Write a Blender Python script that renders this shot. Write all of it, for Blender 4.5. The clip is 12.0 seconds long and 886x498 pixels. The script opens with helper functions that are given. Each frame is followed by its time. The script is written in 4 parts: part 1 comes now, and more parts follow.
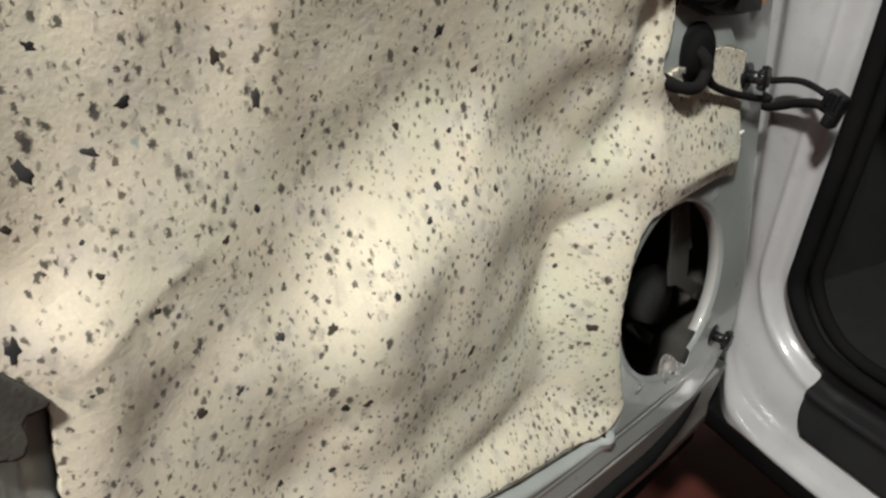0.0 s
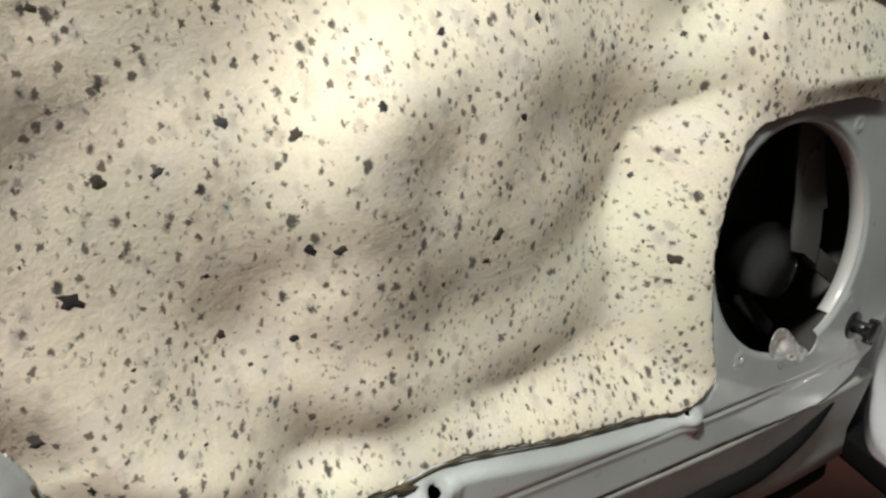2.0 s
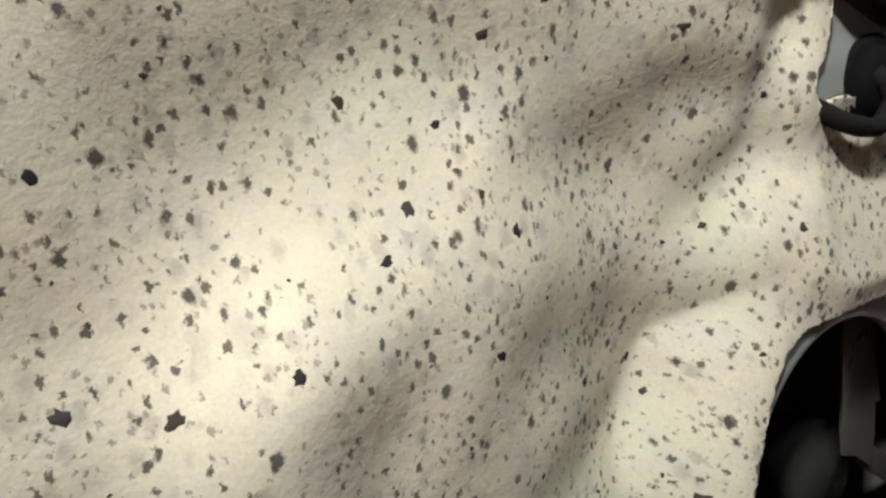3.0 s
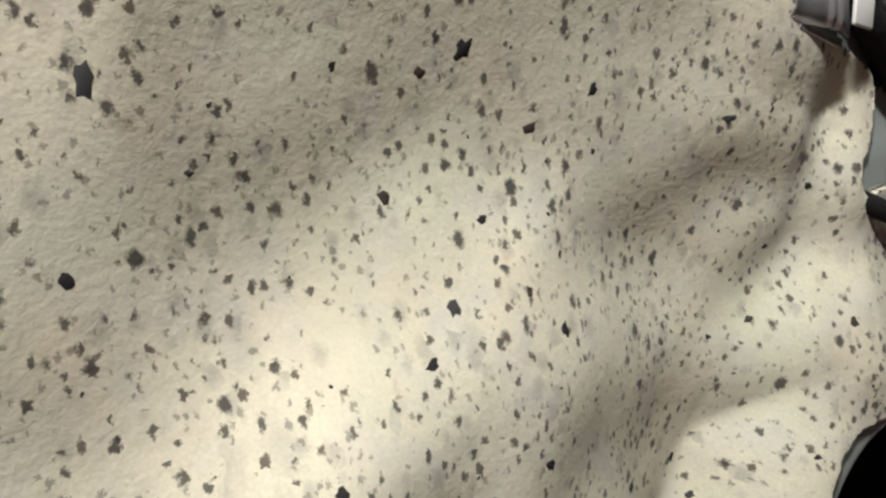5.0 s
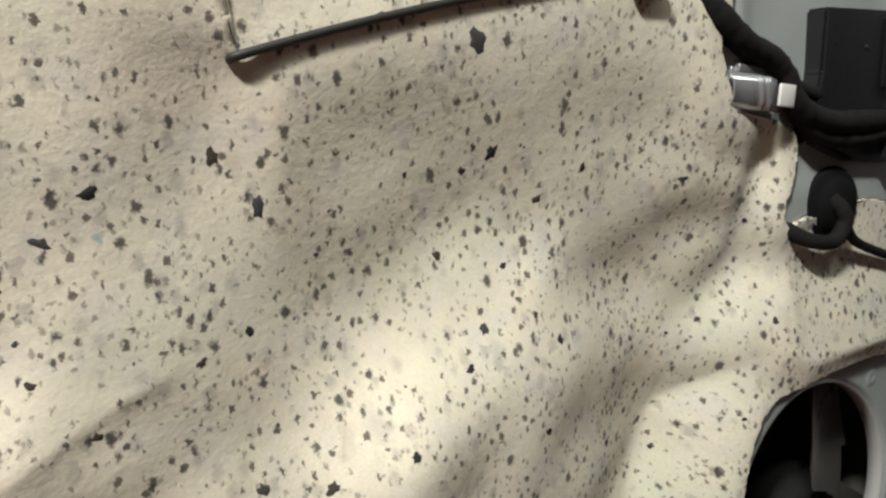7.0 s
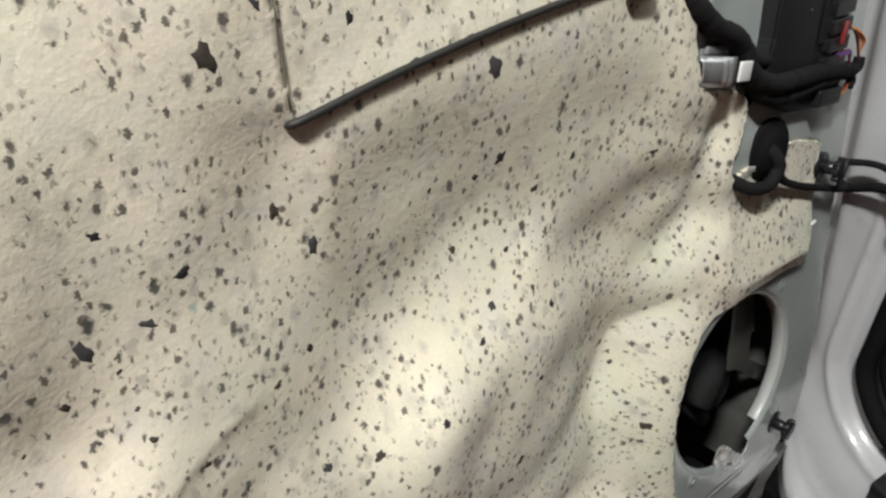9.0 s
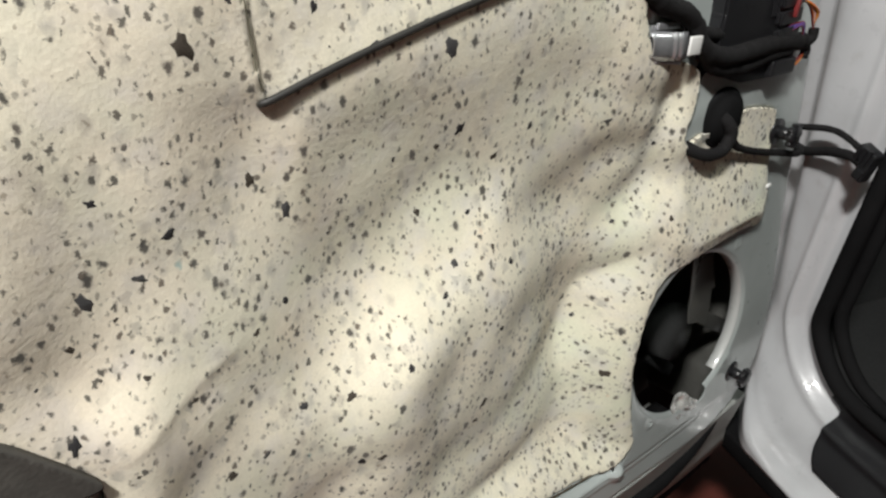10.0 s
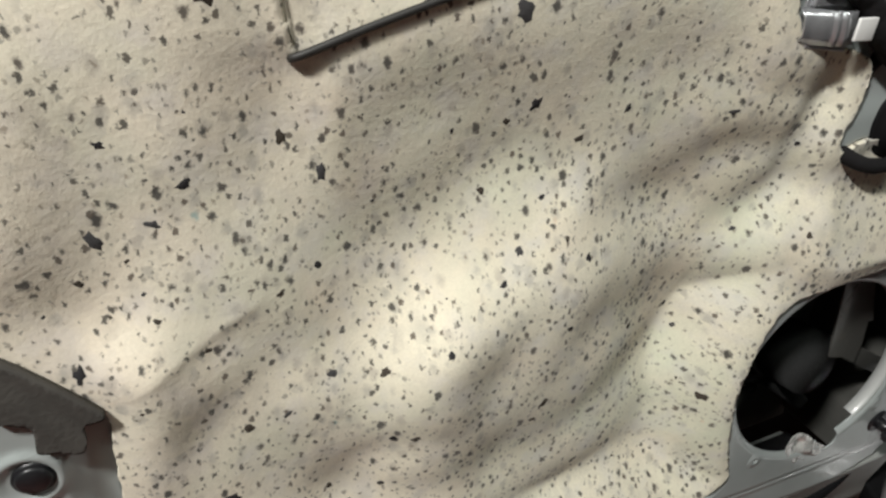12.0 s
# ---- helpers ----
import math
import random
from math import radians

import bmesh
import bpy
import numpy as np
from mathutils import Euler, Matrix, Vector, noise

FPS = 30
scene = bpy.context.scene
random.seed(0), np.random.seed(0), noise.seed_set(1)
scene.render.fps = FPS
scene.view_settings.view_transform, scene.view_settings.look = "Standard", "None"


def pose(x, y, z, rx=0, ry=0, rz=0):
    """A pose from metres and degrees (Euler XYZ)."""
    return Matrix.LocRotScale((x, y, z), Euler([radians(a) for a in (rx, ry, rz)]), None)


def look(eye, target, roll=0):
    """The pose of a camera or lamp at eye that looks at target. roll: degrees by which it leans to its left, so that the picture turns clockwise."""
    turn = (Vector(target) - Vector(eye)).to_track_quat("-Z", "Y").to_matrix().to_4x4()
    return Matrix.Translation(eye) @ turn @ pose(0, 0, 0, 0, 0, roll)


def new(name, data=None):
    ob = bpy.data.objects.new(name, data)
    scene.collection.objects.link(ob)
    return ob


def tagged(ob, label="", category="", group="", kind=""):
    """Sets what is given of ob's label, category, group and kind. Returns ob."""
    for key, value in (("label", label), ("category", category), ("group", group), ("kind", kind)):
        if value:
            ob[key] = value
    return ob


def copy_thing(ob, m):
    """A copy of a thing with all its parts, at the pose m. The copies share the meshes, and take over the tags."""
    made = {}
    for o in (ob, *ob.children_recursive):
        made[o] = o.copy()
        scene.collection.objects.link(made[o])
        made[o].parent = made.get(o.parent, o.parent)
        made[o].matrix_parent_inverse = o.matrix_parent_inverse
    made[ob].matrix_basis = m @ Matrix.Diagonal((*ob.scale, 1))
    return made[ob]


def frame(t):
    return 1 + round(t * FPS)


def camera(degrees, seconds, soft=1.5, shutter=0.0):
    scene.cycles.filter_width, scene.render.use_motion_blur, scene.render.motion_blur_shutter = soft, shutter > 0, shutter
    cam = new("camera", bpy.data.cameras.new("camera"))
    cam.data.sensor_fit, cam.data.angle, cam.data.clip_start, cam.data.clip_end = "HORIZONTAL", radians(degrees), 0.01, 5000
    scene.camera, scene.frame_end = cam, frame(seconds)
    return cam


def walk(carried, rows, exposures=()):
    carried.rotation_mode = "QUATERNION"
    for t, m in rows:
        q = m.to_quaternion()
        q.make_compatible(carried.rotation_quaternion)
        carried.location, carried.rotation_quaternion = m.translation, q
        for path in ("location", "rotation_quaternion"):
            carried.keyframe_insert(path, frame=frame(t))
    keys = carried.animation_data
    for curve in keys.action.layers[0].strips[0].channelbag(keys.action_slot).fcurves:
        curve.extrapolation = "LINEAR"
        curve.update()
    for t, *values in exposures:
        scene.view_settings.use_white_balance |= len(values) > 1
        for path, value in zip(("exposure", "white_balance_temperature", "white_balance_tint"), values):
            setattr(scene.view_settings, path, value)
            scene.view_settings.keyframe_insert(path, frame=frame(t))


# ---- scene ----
cam = camera(65.1, 12.0, soft=2.5)
PATH = [
    (0, (0.1733, -0.2715, 0.938), (1.3999, 1.0331, 0.048), -2.4),
    (0.5, (0.2407, -0.2989, 0.837), (1.261, 1.184, -0.035), -2.2),
    (1, (0.2261, -0.2806, 0.742), (1.1846, 1.3057, -0.012), -2.4),
    (1.5, (0.2063, -0.2722, 0.727), (1.1526, 1.3083, -0.052), -2),
    (2, (0.25, -0.2851, 0.781), (1.216, 1.324, 0.088), -2.2),
    (2.5, (0.3055, -0.2653, 0.822), (1.2884, 1.3915, 0.284), -2.4),
    (3, (0.3267, -0.2077, 0.823), (1.3201, 1.4719, 0.387), -2.5),
    (5, (0.3201, -0.1866, 0.832), (1.3341, 1.5216, 0.594), -2.1),
    (5.5, (0.3397, -0.158, 0.817), (1.33, 1.5637, 0.58), -2.2),
    (6, (0.2969, -0.1971, 0.827), (1.301, 1.5153, 0.583), -2),
    (6.5, (0.2605, -0.2163, 0.83), (1.2566, 1.5002, 0.577), -2.2),
    (7, (0.2524, -0.2662, 0.9), (1.2538, 1.4132, 0.481), -2.3),
    (9, (0.1989, -0.244, 0.999), (1.3186, 1.1628, 0.123), -2.2),
    (9.5, (0.1795, -0.2626, 1.007), (1.295, 1.1363, 0.112), -2.1),
    (10, (0.194, -0.2849, 1.021), (1.2748, 1.0757, 0.029), -2),
    (10.5, (0.2176, -0.3044, 1.014), (1.1574, 1.1052, -0.049), -2.3),
    (11, (0.2547, -0.3002, 1.034), (1.0493, 1.1995, -0.023), -2.4),
    (11.5, (0.2658, -0.2954, 1.032), (0.9395, 1.2578, -0.034), -2.3),
    (12, (0.278, -0.2897, 1.014), (0.8829, 1.277, -0.072), -2.3),
]
EXPOSURES = [(0, -0.26), (0.5, -0.32), (1, -0.28), (1.5, -0.08), (2, 0.04), (2.5, -0.2), (3, -0.22), (5, -0.29), (5.5, -0.36), (6.5, -0.28), (7, -0.24), (9, -0.24), (10, -0.13), (11, -0.2), (12, -0.28)]
KELVIN = ((0, 6560), (1.5, 6600), (2.5, 6480), (7, 6480), (9, 6340), (12, 6370))
walk(cam, [(t, look(eye, target, roll)) for t, eye, target, roll in PATH], [(t, stops, float(np.interp(t, [k[0] for k in KELVIN], [k[1] for k in KELVIN])), 10.0) for t, stops in EXPOSURES])


# ---- light ----
world = bpy.data.worlds.new("workshop_air")
scene.world = world
world.use_nodes = True
world.node_tree.nodes["Background"].inputs[0].default_value = (0.92, 1.0, 0.90, 1)
world.node_tree.nodes["Background"].inputs[1].default_value = 0.04
scene.view_settings.exposure = 0.0


def area(name, eye, target, watts, sx, sy, colour):
    data = bpy.data.lights.new(name, "AREA")
    data.energy, data.color, data.shape, data.size, data.size_y = watts, colour, "RECTANGLE", sx, sy
    ob = new(name, data)
    ob.matrix_world = look(eye, target)
    return ob


KEY = Vector((-0.49, -0.32, 0.81)).normalized()
area("work_lamp", Vector((0.45, 0.0, 0.75)) + 1.7 * KEY, (0.45, 0.0, 0.75), 46.5, 0.18, 0.11, (1.0, 0.97, 0.915))
# added fill that brightens the floor behind the door
area("bay_fill", (0.2, 2.4, 4.6), (0.9, 0.6, 0.0), 55, 1.5, 0.3, (0.95, 1.0, 0.92))
area("side_tube", (2.62, -0.86, 2.60), (0.3, 0.0, 0.52), 21, 0.5, 0.08, (0.97, 1.0, 0.93))
# unseen lamp added in front of the door as general fill
area("ceiling_fill", (0.2, -2.0, 4.6), (0.2, -1.4, 0.0), 29, 1.5, 0.3, (0.93, 1.0, 0.90))


# ---- materials ----
def nodes_of(name):
    m = bpy.data.materials.new(name)
    m.use_nodes = True
    t = m.node_tree
    return m, t, t.nodes["Principled BSDF"]


def node(t, kind, **values):
    n = t.nodes.new(kind)
    for key, value in values.items():
        if key.startswith("i_"):
            n.inputs[key[2:].replace("_", " ")].default_value = value
        else:
            setattr(n, key, value)
    return n


def ramp(t, src, stops):
    r = t.nodes.new("ShaderNodeValToRGB")
    while len(r.color_ramp.elements) < len(stops):
        r.color_ramp.elements.new(0.5)
    for e, (at, c) in zip(r.color_ramp.elements, stops):
        e.position, e.color = at, (*c, 1) if len(c) == 3 else c
    t.links.new(src, r.inputs[0])
    return r


def noise_of(t, scale, detail=3.0, rough=0.55, vec=None):
    n = node(t, "ShaderNodeTexNoise", i_Scale=scale, i_Detail=detail, i_Roughness=rough)
    if vec is None:
        vec = t.nodes.new("ShaderNodeTexCoord").outputs["Object"]
    t.links.new(vec, n.inputs["Vector"])
    return n


def mix(t, fac, a, b, kind="MIX"):
    n = t.nodes.new("ShaderNodeMix")
    n.data_type, n.blend_type = "RGBA", kind
    for socket, value in ((0, fac), (6, a), (7, b)):
        if hasattr(value, "is_linked"):
            t.links.new(value, n.inputs[socket])
        else:
            n.inputs[socket].default_value = value if socket == 0 else (*value, 1)
    return n.outputs[2]


def maths(t, op, a, b=0.0, clamp=False):
    n = t.nodes.new("ShaderNodeMath")
    n.operation, n.use_clamp = op, clamp
    for socket, value in ((0, a), (1, b)):
        if hasattr(value, "is_linked"):
            t.links.new(value, n.inputs[socket])
        else:
            n.inputs[socket].default_value = value
    return n.outputs[0]


def plain(name, colour, rough=0.5, metal=0.0, grain=60.0, vary=0.25, bump=0.15, coat=0.0, dist=0.0006, spec=0.5):
    """A surface with mottling at two scales and a fine relief."""
    m, t, b = nodes_of(name)
    big, fine = noise_of(t, grain * 0.12, 4), noise_of(t, grain, 5)
    dark = tuple(c * (1 - vary) for c in colour)
    light = tuple(min(1, c * (1 + vary * 0.6)) for c in colour)
    c1 = ramp(t, big.outputs[0], [(0.3, dark), (0.7, light)]).outputs[0]
    c2 = mix(t, 0.35, c1, ramp(t, fine.outputs[0], [(0.3, dark), (0.7, light)]).outputs[0])
    t.links.new(c2, b.inputs["Base Color"])
    r = ramp(t, fine.outputs[0], [(0.2, (rough * 0.8,) * 3), (0.8, (min(1, rough * 1.2),) * 3)])
    t.links.new(r.outputs[0], b.inputs["Roughness"])
    b.inputs["Metallic"].default_value = metal
    b.inputs["Coat Weight"].default_value = coat
    b.inputs["Specular IOR Level"].default_value = spec
    b.inputs["Coat Roughness"].default_value = 0.12
    bp = node(t, "ShaderNodeBump", i_Strength=bump, i_Distance=dist)
    t.links.new(fine.outputs[0], bp.inputs["Height"])
    t.links.new(bp.outputs[0], b.inputs["Normal"])
    return m


def felt_material():
    m, t, b = nodes_of("pressed_felt")
    at = t.nodes.new("ShaderNodeTexCoord").outputs["Object"]
    flat = t.nodes.new("ShaderNodeSeparateXYZ")
    t.links.new(at, flat.inputs[0])
    joined = t.nodes.new("ShaderNodeCombineXYZ")
    t.links.new(flat.outputs[0], joined.inputs[0])
    t.links.new(flat.outputs[2], joined.inputs[1])
    wob = noise_of(t, 300, 4, 0.7, at)
    push = t.nodes.new("ShaderNodeVectorMath")
    push.operation = "SCALE"
    t.links.new(wob.outputs["Color"], push.inputs[0])
    push.inputs["Scale"].default_value = 0.0070
    moved = t.nodes.new("ShaderNodeVectorMath")
    t.links.new(joined.outputs[0], moved.inputs[0])
    t.links.new(push.outputs[0], moved.inputs[1])
    big, mid, fine = noise_of(t, 14, 4, 0.6, at), noise_of(t, 70, 5, 0.6, at), noise_of(t, 620, 4, 0.7, at)
    base = ramp(t, big.outputs[0], [(0.28, (0.62, 0.59, 0.47)), (0.5, (0.72, 0.675, 0.525)), (0.74, (0.79, 0.73, 0.56))]).outputs[0]
    base = mix(t, 0.6, base, ramp(t, mid.outputs[0], [(0.3, (0.58, 0.56, 0.455)), (0.7, (0.82, 0.77, 0.60))]).outputs[0])
    base = mix(t, 0.32, base, ramp(t, fine.outputs[0], [(0.3, (0.45, 0.43, 0.36)), (0.7, (0.90, 0.86, 0.72))]).outputs[0])
    for scale, hue, most in ((9, (0.58, 0.645, 0.49), 0.55), (16, (0.78, 0.67, 0.53), 0.34), (41, (0.58, 0.57, 0.56), 0.50)):
        spread = noise_of(t, scale, 3, 0.6, moved.outputs[0])
        base = mix(t, ramp(t, spread.outputs[0], [(0.48, (0, 0, 0)), (0.72, (most,) * 3)]).outputs[0], base, hue)
    # the sheet turns pinker towards the rear of the door
    rear = maths(t, "MULTIPLY", maths(t, "SUBTRACT", 0.46, flat.outputs[0]), 2.6, True)
    base = mix(t, maths(t, "MULTIPLY", rear, 0.45), base, (0.80, 0.655, 0.545))
    crowd = maths(t, "MULTIPLY_ADD", noise_of(t, 26, 2, 0.5, joined.outputs[0]).outputs[0], 3.6)
    t.nodes[-1].inputs[2].default_value = -0.75
    # shredded fibres of several sizes pressed into the fleece
    for scale, share, size, strength, gain, hues in (
        (60, 0.32, 0.42, 0.34, 2.0, ((0.24, 0.24, 0.25), (0.33, 0.33, 0.30), (0.38, 0.33, 0.28))),
        (120, 0.36, 0.40, 0.42, 3.0, ((0.21, 0.21, 0.20), (0.30, 0.29, 0.27), (0.34, 0.30, 0.26))),
        (310, 0.30, 0.28, 0.60, 8.0, ((0.10, 0.09, 0.08), (0.16, 0.15, 0.135), (0.22, 0.17, 0.12))),
        (190, 0.42, 0.26, 0.90, 8.0, ((0.050, 0.046, 0.042), (0.085, 0.080, 0.070), (0.12, 0.095, 0.075))),
        (112, 0.24, 0.25, 0.92, 7.0, ((0.037, 0.035, 0.033), (0.065, 0.062, 0.058), (0.095, 0.080, 0.070))),
        (75, 0.022, 0.14, 0.5, 8.0, ((0.05, 0.33, 0.25), (0.10, 0.30, 0.38), (0.75, 0.45, 0.25))),
    ):
        shift = t.nodes.new("ShaderNodeMapping")
        shift.inputs["Location"].default_value = (scale * 0.37, scale * 0.11, scale * 0.23)
        shift.inputs["Rotation"].default_value = (0, 0, scale * 0.7)
        shift.inputs["Scale"].default_value = (1.0, 0.66, 1.0)
        t.links.new(moved.outputs[0], shift.inputs["Vector"])
        v = node(t, "ShaderNodeTexVoronoi", voronoi_dimensions="2D", i_Scale=float(scale))
        t.links.new(shift.outputs[0], v.inputs["Vector"])
        parts = t.nodes.new("ShaderNodeSeparateColor")
        t.links.new(v.outputs["Color"], parts.inputs[0])
        pick = maths(t, "LESS_THAN", parts.outputs[0], maths(t, "MULTIPLY", crowd, share))
        reach = maths(t, "MULTIPLY_ADD", parts.outputs[1], size)
        t.nodes[-1].inputs[2].default_value = size * 0.35
        inside = maths(t, "MULTIPLY", maths(t, "SUBTRACT", reach, v.outputs["Distance"]), gain, True)
        mask = maths(t, "MULTIPLY", maths(t, "MULTIPLY", pick, inside), strength)
        tint = ramp(t, parts.outputs[2], [(0.0, hues[0]), (0.5, hues[1]), (1.0, hues[2])]).outputs[0]
        base = mix(t, mask, base, tint)
    t.links.new(base, b.inputs["Base Color"])
    b.inputs["Roughness"].default_value = 0.95
    b.inputs["Specular IOR Level"].default_value = 0.1
    b.inputs["Sheen Weight"].default_value = 0.15
    crumple, pile = noise_of(t, 170, 4, 0.6, at), noise_of(t, 480, 3, 0.6, at)
    hgt = maths(t, "ADD", maths(t, "MULTIPLY", mid.outputs[0], 1.1), maths(t, "MULTIPLY", crumple.outputs[0], 0.9))
    hgt = maths(t, "ADD", hgt, maths(t, "MULTIPLY", pile.outputs[0], 0.5))
    bp = node(t, "ShaderNodeBump", i_Strength=0.22, i_Distance=0.0018)
    t.links.new(hgt, bp.inputs["Height"])
    t.links.new(bp.outputs[0], b.inputs["Normal"])
    return m


def paint_material(name, colour, dirt=0.25):
    """Car paint in a door shut: satin metallic coat with dust and a few greasy smears."""
    m, t, b = nodes_of(name)
    big, mid, fine = noise_of(t, 6, 4), noise_of(t, 38, 6, 0.65), noise_of(t, 900, 3)
    grey = tuple(c * 0.72 for c in colour)
    c1 = ramp(t, big.outputs[0], [(0.3, grey), (0.62, colour)]).outputs[0]
    smear = ramp(t, mid.outputs[0], [(0.60, (0, 0, 0)), (0.78, (dirt,) * 3)]).outputs[0]
    t.links.new(mix(t, smear, c1, (0.20, 0.18, 0.14)), b.inputs["Base Color"])
    t.links.new(ramp(t, mid.outputs[0], [(0.3, (0.24,) * 3), (0.75, (0.46,) * 3)]).outputs[0], b.inputs["Roughness"])
    b.inputs["Metallic"].default_value = 0.0
    b.inputs["Coat Weight"].default_value = 0.8
    b.inputs["Coat Roughness"].default_value = 0.09
    bp = node(t, "ShaderNodeBump", i_Strength=0.05, i_Distance=0.0005)
    t.links.new(fine.outputs[0], bp.inputs["Height"])
    t.links.new(bp.outputs[0], b.inputs["Normal"])
    return m


FELT = felt_material()
PAINT = paint_material("silver_paint", (0.415, 0.455, 0.445), 0.12)
# dull silver, darkened because the skirt turns down out of the light
SKIRT_PAINT = plain("shaded_dusty_silver", (0.29, 0.30, 0.285), 0.6, grain=70, vary=0.3, spec=0.3)
BODY_PAINT = paint_material("white_paint", (0.58, 0.59, 0.605), 0.2)
# dark colour that carries the shade of door cavity, hinge gap and rim
CAVITY = plain("cavity_dark", (0.12, 0.12, 0.11), 0.85, grain=40, vary=0.5, spec=0.12)
RUBBER = plain("black_rubber", (0.011, 0.011, 0.0115), 0.8, vary=0.3, bump=0.3, spec=0.02)
PLASTIC = plain("black_plastic", (0.013, 0.013, 0.0145), 0.32, vary=0.2, grain=300)
TAPE = plain("cloth_tape", (0.0125, 0.012, 0.0125), 0.85, grain=500, bump=0.8, spec=0.15)
STEEL = plain("zinc_steel", (0.60, 0.61, 0.63), 0.32, 0.75, grain=120, vary=0.3)
ROD_MAT = plain("rod_sheath", (0.018, 0.017, 0.015), 0.6, 0.0, vary=0.3)
WHITE = plain("white_pin_and_tab", (0.80, 0.80, 0.78), 0.4, vary=0.08)
FLOOR_MAT = plain("red_floor_paint", (0.165, 0.046, 0.034), 0.5, grain=18, vary=0.45, bump=0.2)
WALL_MAT = plain("workshop_wall", (0.42, 0.42, 0.40), 0.8, grain=8)
FOAM = plain("grey_foam", (0.060, 0.055, 0.048), 0.9, grain=400, vary=0.4, bump=0.6)
# near-black for the unlit footwell box, also on the window motor parts
DARK = plain("dark_interior", (0.020, 0.021, 0.021), 0.9, grain=200)
FLECK_MATS = [plain("fleck_" + n, c, 0.95, grain=900, vary=0.45, bump=0.4, spec=0.03) for n, c in (
    ("charcoal", (0.045, 0.043, 0.045)), ("slate", (0.085, 0.083, 0.084)), ("umber", (0.080, 0.068, 0.056)))]


# ---- mesh helpers ----
def empty(name, at=(0, 0, 0)):
    ob = new(name)
    ob.location = at
    ob.empty_display_size = 0.05
    return ob


def mesh_of(name, verts, faces, smooth=True):
    me = bpy.data.meshes.new(name)
    me.from_pydata([tuple(map(float, v)) for v in verts], [], [tuple(map(int, f)) for f in faces])
    me.validate()
    if smooth:
        me.shade_smooth()
    return me


def part(name, bm, material, parent, label="", smooth=True):
    """Links a bmesh or a mesh as one object under a thing or a part."""
    if isinstance(bm, bmesh.types.BMesh):
        me = bpy.data.meshes.new(name)
        bmesh.ops.recalc_face_normals(bm, faces=bm.faces[:])
        bm.to_mesh(me)
        bm.free()
        if smooth:
            me.shade_smooth()
    else:
        me = bm
    if not me.materials:
        me.materials.append(material)
    ob = new(name, me)
    if parent is not None:
        ob.parent = parent
        base = parent
        off = Vector((0, 0, 0))
        while base is not None:
            off += base.location
            base = base.parent
        ob.location = -off
    return tagged(ob, label)


def box(bm, c, s, rot=None, bevel=0.0):
    m = Matrix.Translation(c) @ (rot or Matrix()) @ Matrix.Diagonal((*s, 1))
    r = bmesh.ops.create_cube(bm, size=1.0, matrix=m)
    if bevel:
        edges = list({e for v in r["verts"] for e in v.link_edges})
        bmesh.ops.bevel(bm, geom=edges, offset=bevel, segments=2, affect="EDGES", profile=0.6)
    return bm


def rod_along(bm, a, b, r, seg=14, r2=None):
    a, b = Vector(a), Vector(b)
    m = Matrix.Translation((a + b) / 2) @ (b - a).to_track_quat("Z", "Y").to_matrix().to_4x4()
    bmesh.ops.create_cone(bm, cap_ends=True, segments=seg, radius1=r, radius2=r if r2 is None else r2, depth=(b - a).length, matrix=m)
    return bm


def spline(points, per=8, closed=False):
    """Points on a smooth curve through the given ones."""
    p = [Vector(q) for q in points]
    n, out = len(p), []
    for i in range(n if closed else n - 1):
        a, b, c, d = (p[(i + k) % n] if closed else p[min(max(i + k, 0), n - 1)] for k in (-1, 0, 1, 2))
        for j in range(per):
            s = j / per
            out.append(0.5 * (2 * b + (c - a) * s + (2 * a - 5 * b + 4 * c - d) * s * s + (3 * b - a - 3 * c + d) * s ** 3))
    if not closed:
        out.append(p[-1])
    return out


def tube(name, points, r, material, parent, label="", per=8, seg=10, ribs=0.0, closed=False, flat=1.0):
    """A cable or seal along a smooth curve; ribs: uneven thickness of wound tape."""
    pts = spline(points, per, closed)
    verts, faces, side = [], [], Vector((0, 0, 1))
    n = len(pts)
    for i, q in enumerate(pts):
        along = (pts[(i + 1) % n] - pts[i - 1]) if closed else (pts[min(i + 1, n - 1)] - pts[max(i - 1, 0)])
        along.normalize()
        side = (side - along * side.dot(along)).normalized() if abs(side.dot(along)) < 0.99 else along.orthogonal().normalized()
        up = along.cross(side)
        rr = r * (1 + 0.4 * ribs * math.sin(i * 1.3) + 1.6 * ribs * noise.noise(q * 110))
        for k in range(seg):
            a = 2 * math.pi * k / seg
            verts.append(q + side * math.cos(a) * rr + up * math.sin(a) * rr * flat)
    for i in range(n if closed else n - 1):
        for k in range(seg):
            a, b = i * seg + k, i * seg + (k + 1) % seg
            c, d = ((i + 1) % n) * seg + (k + 1) % seg, ((i + 1) % n) * seg + k
            faces.append((a, b, c, d))
    if not closed:
        faces += [tuple(range(seg))[::-1], tuple(range((n - 1) * seg, n * seg))]
    return part(name, mesh_of(name, verts, faces), material, parent, label)


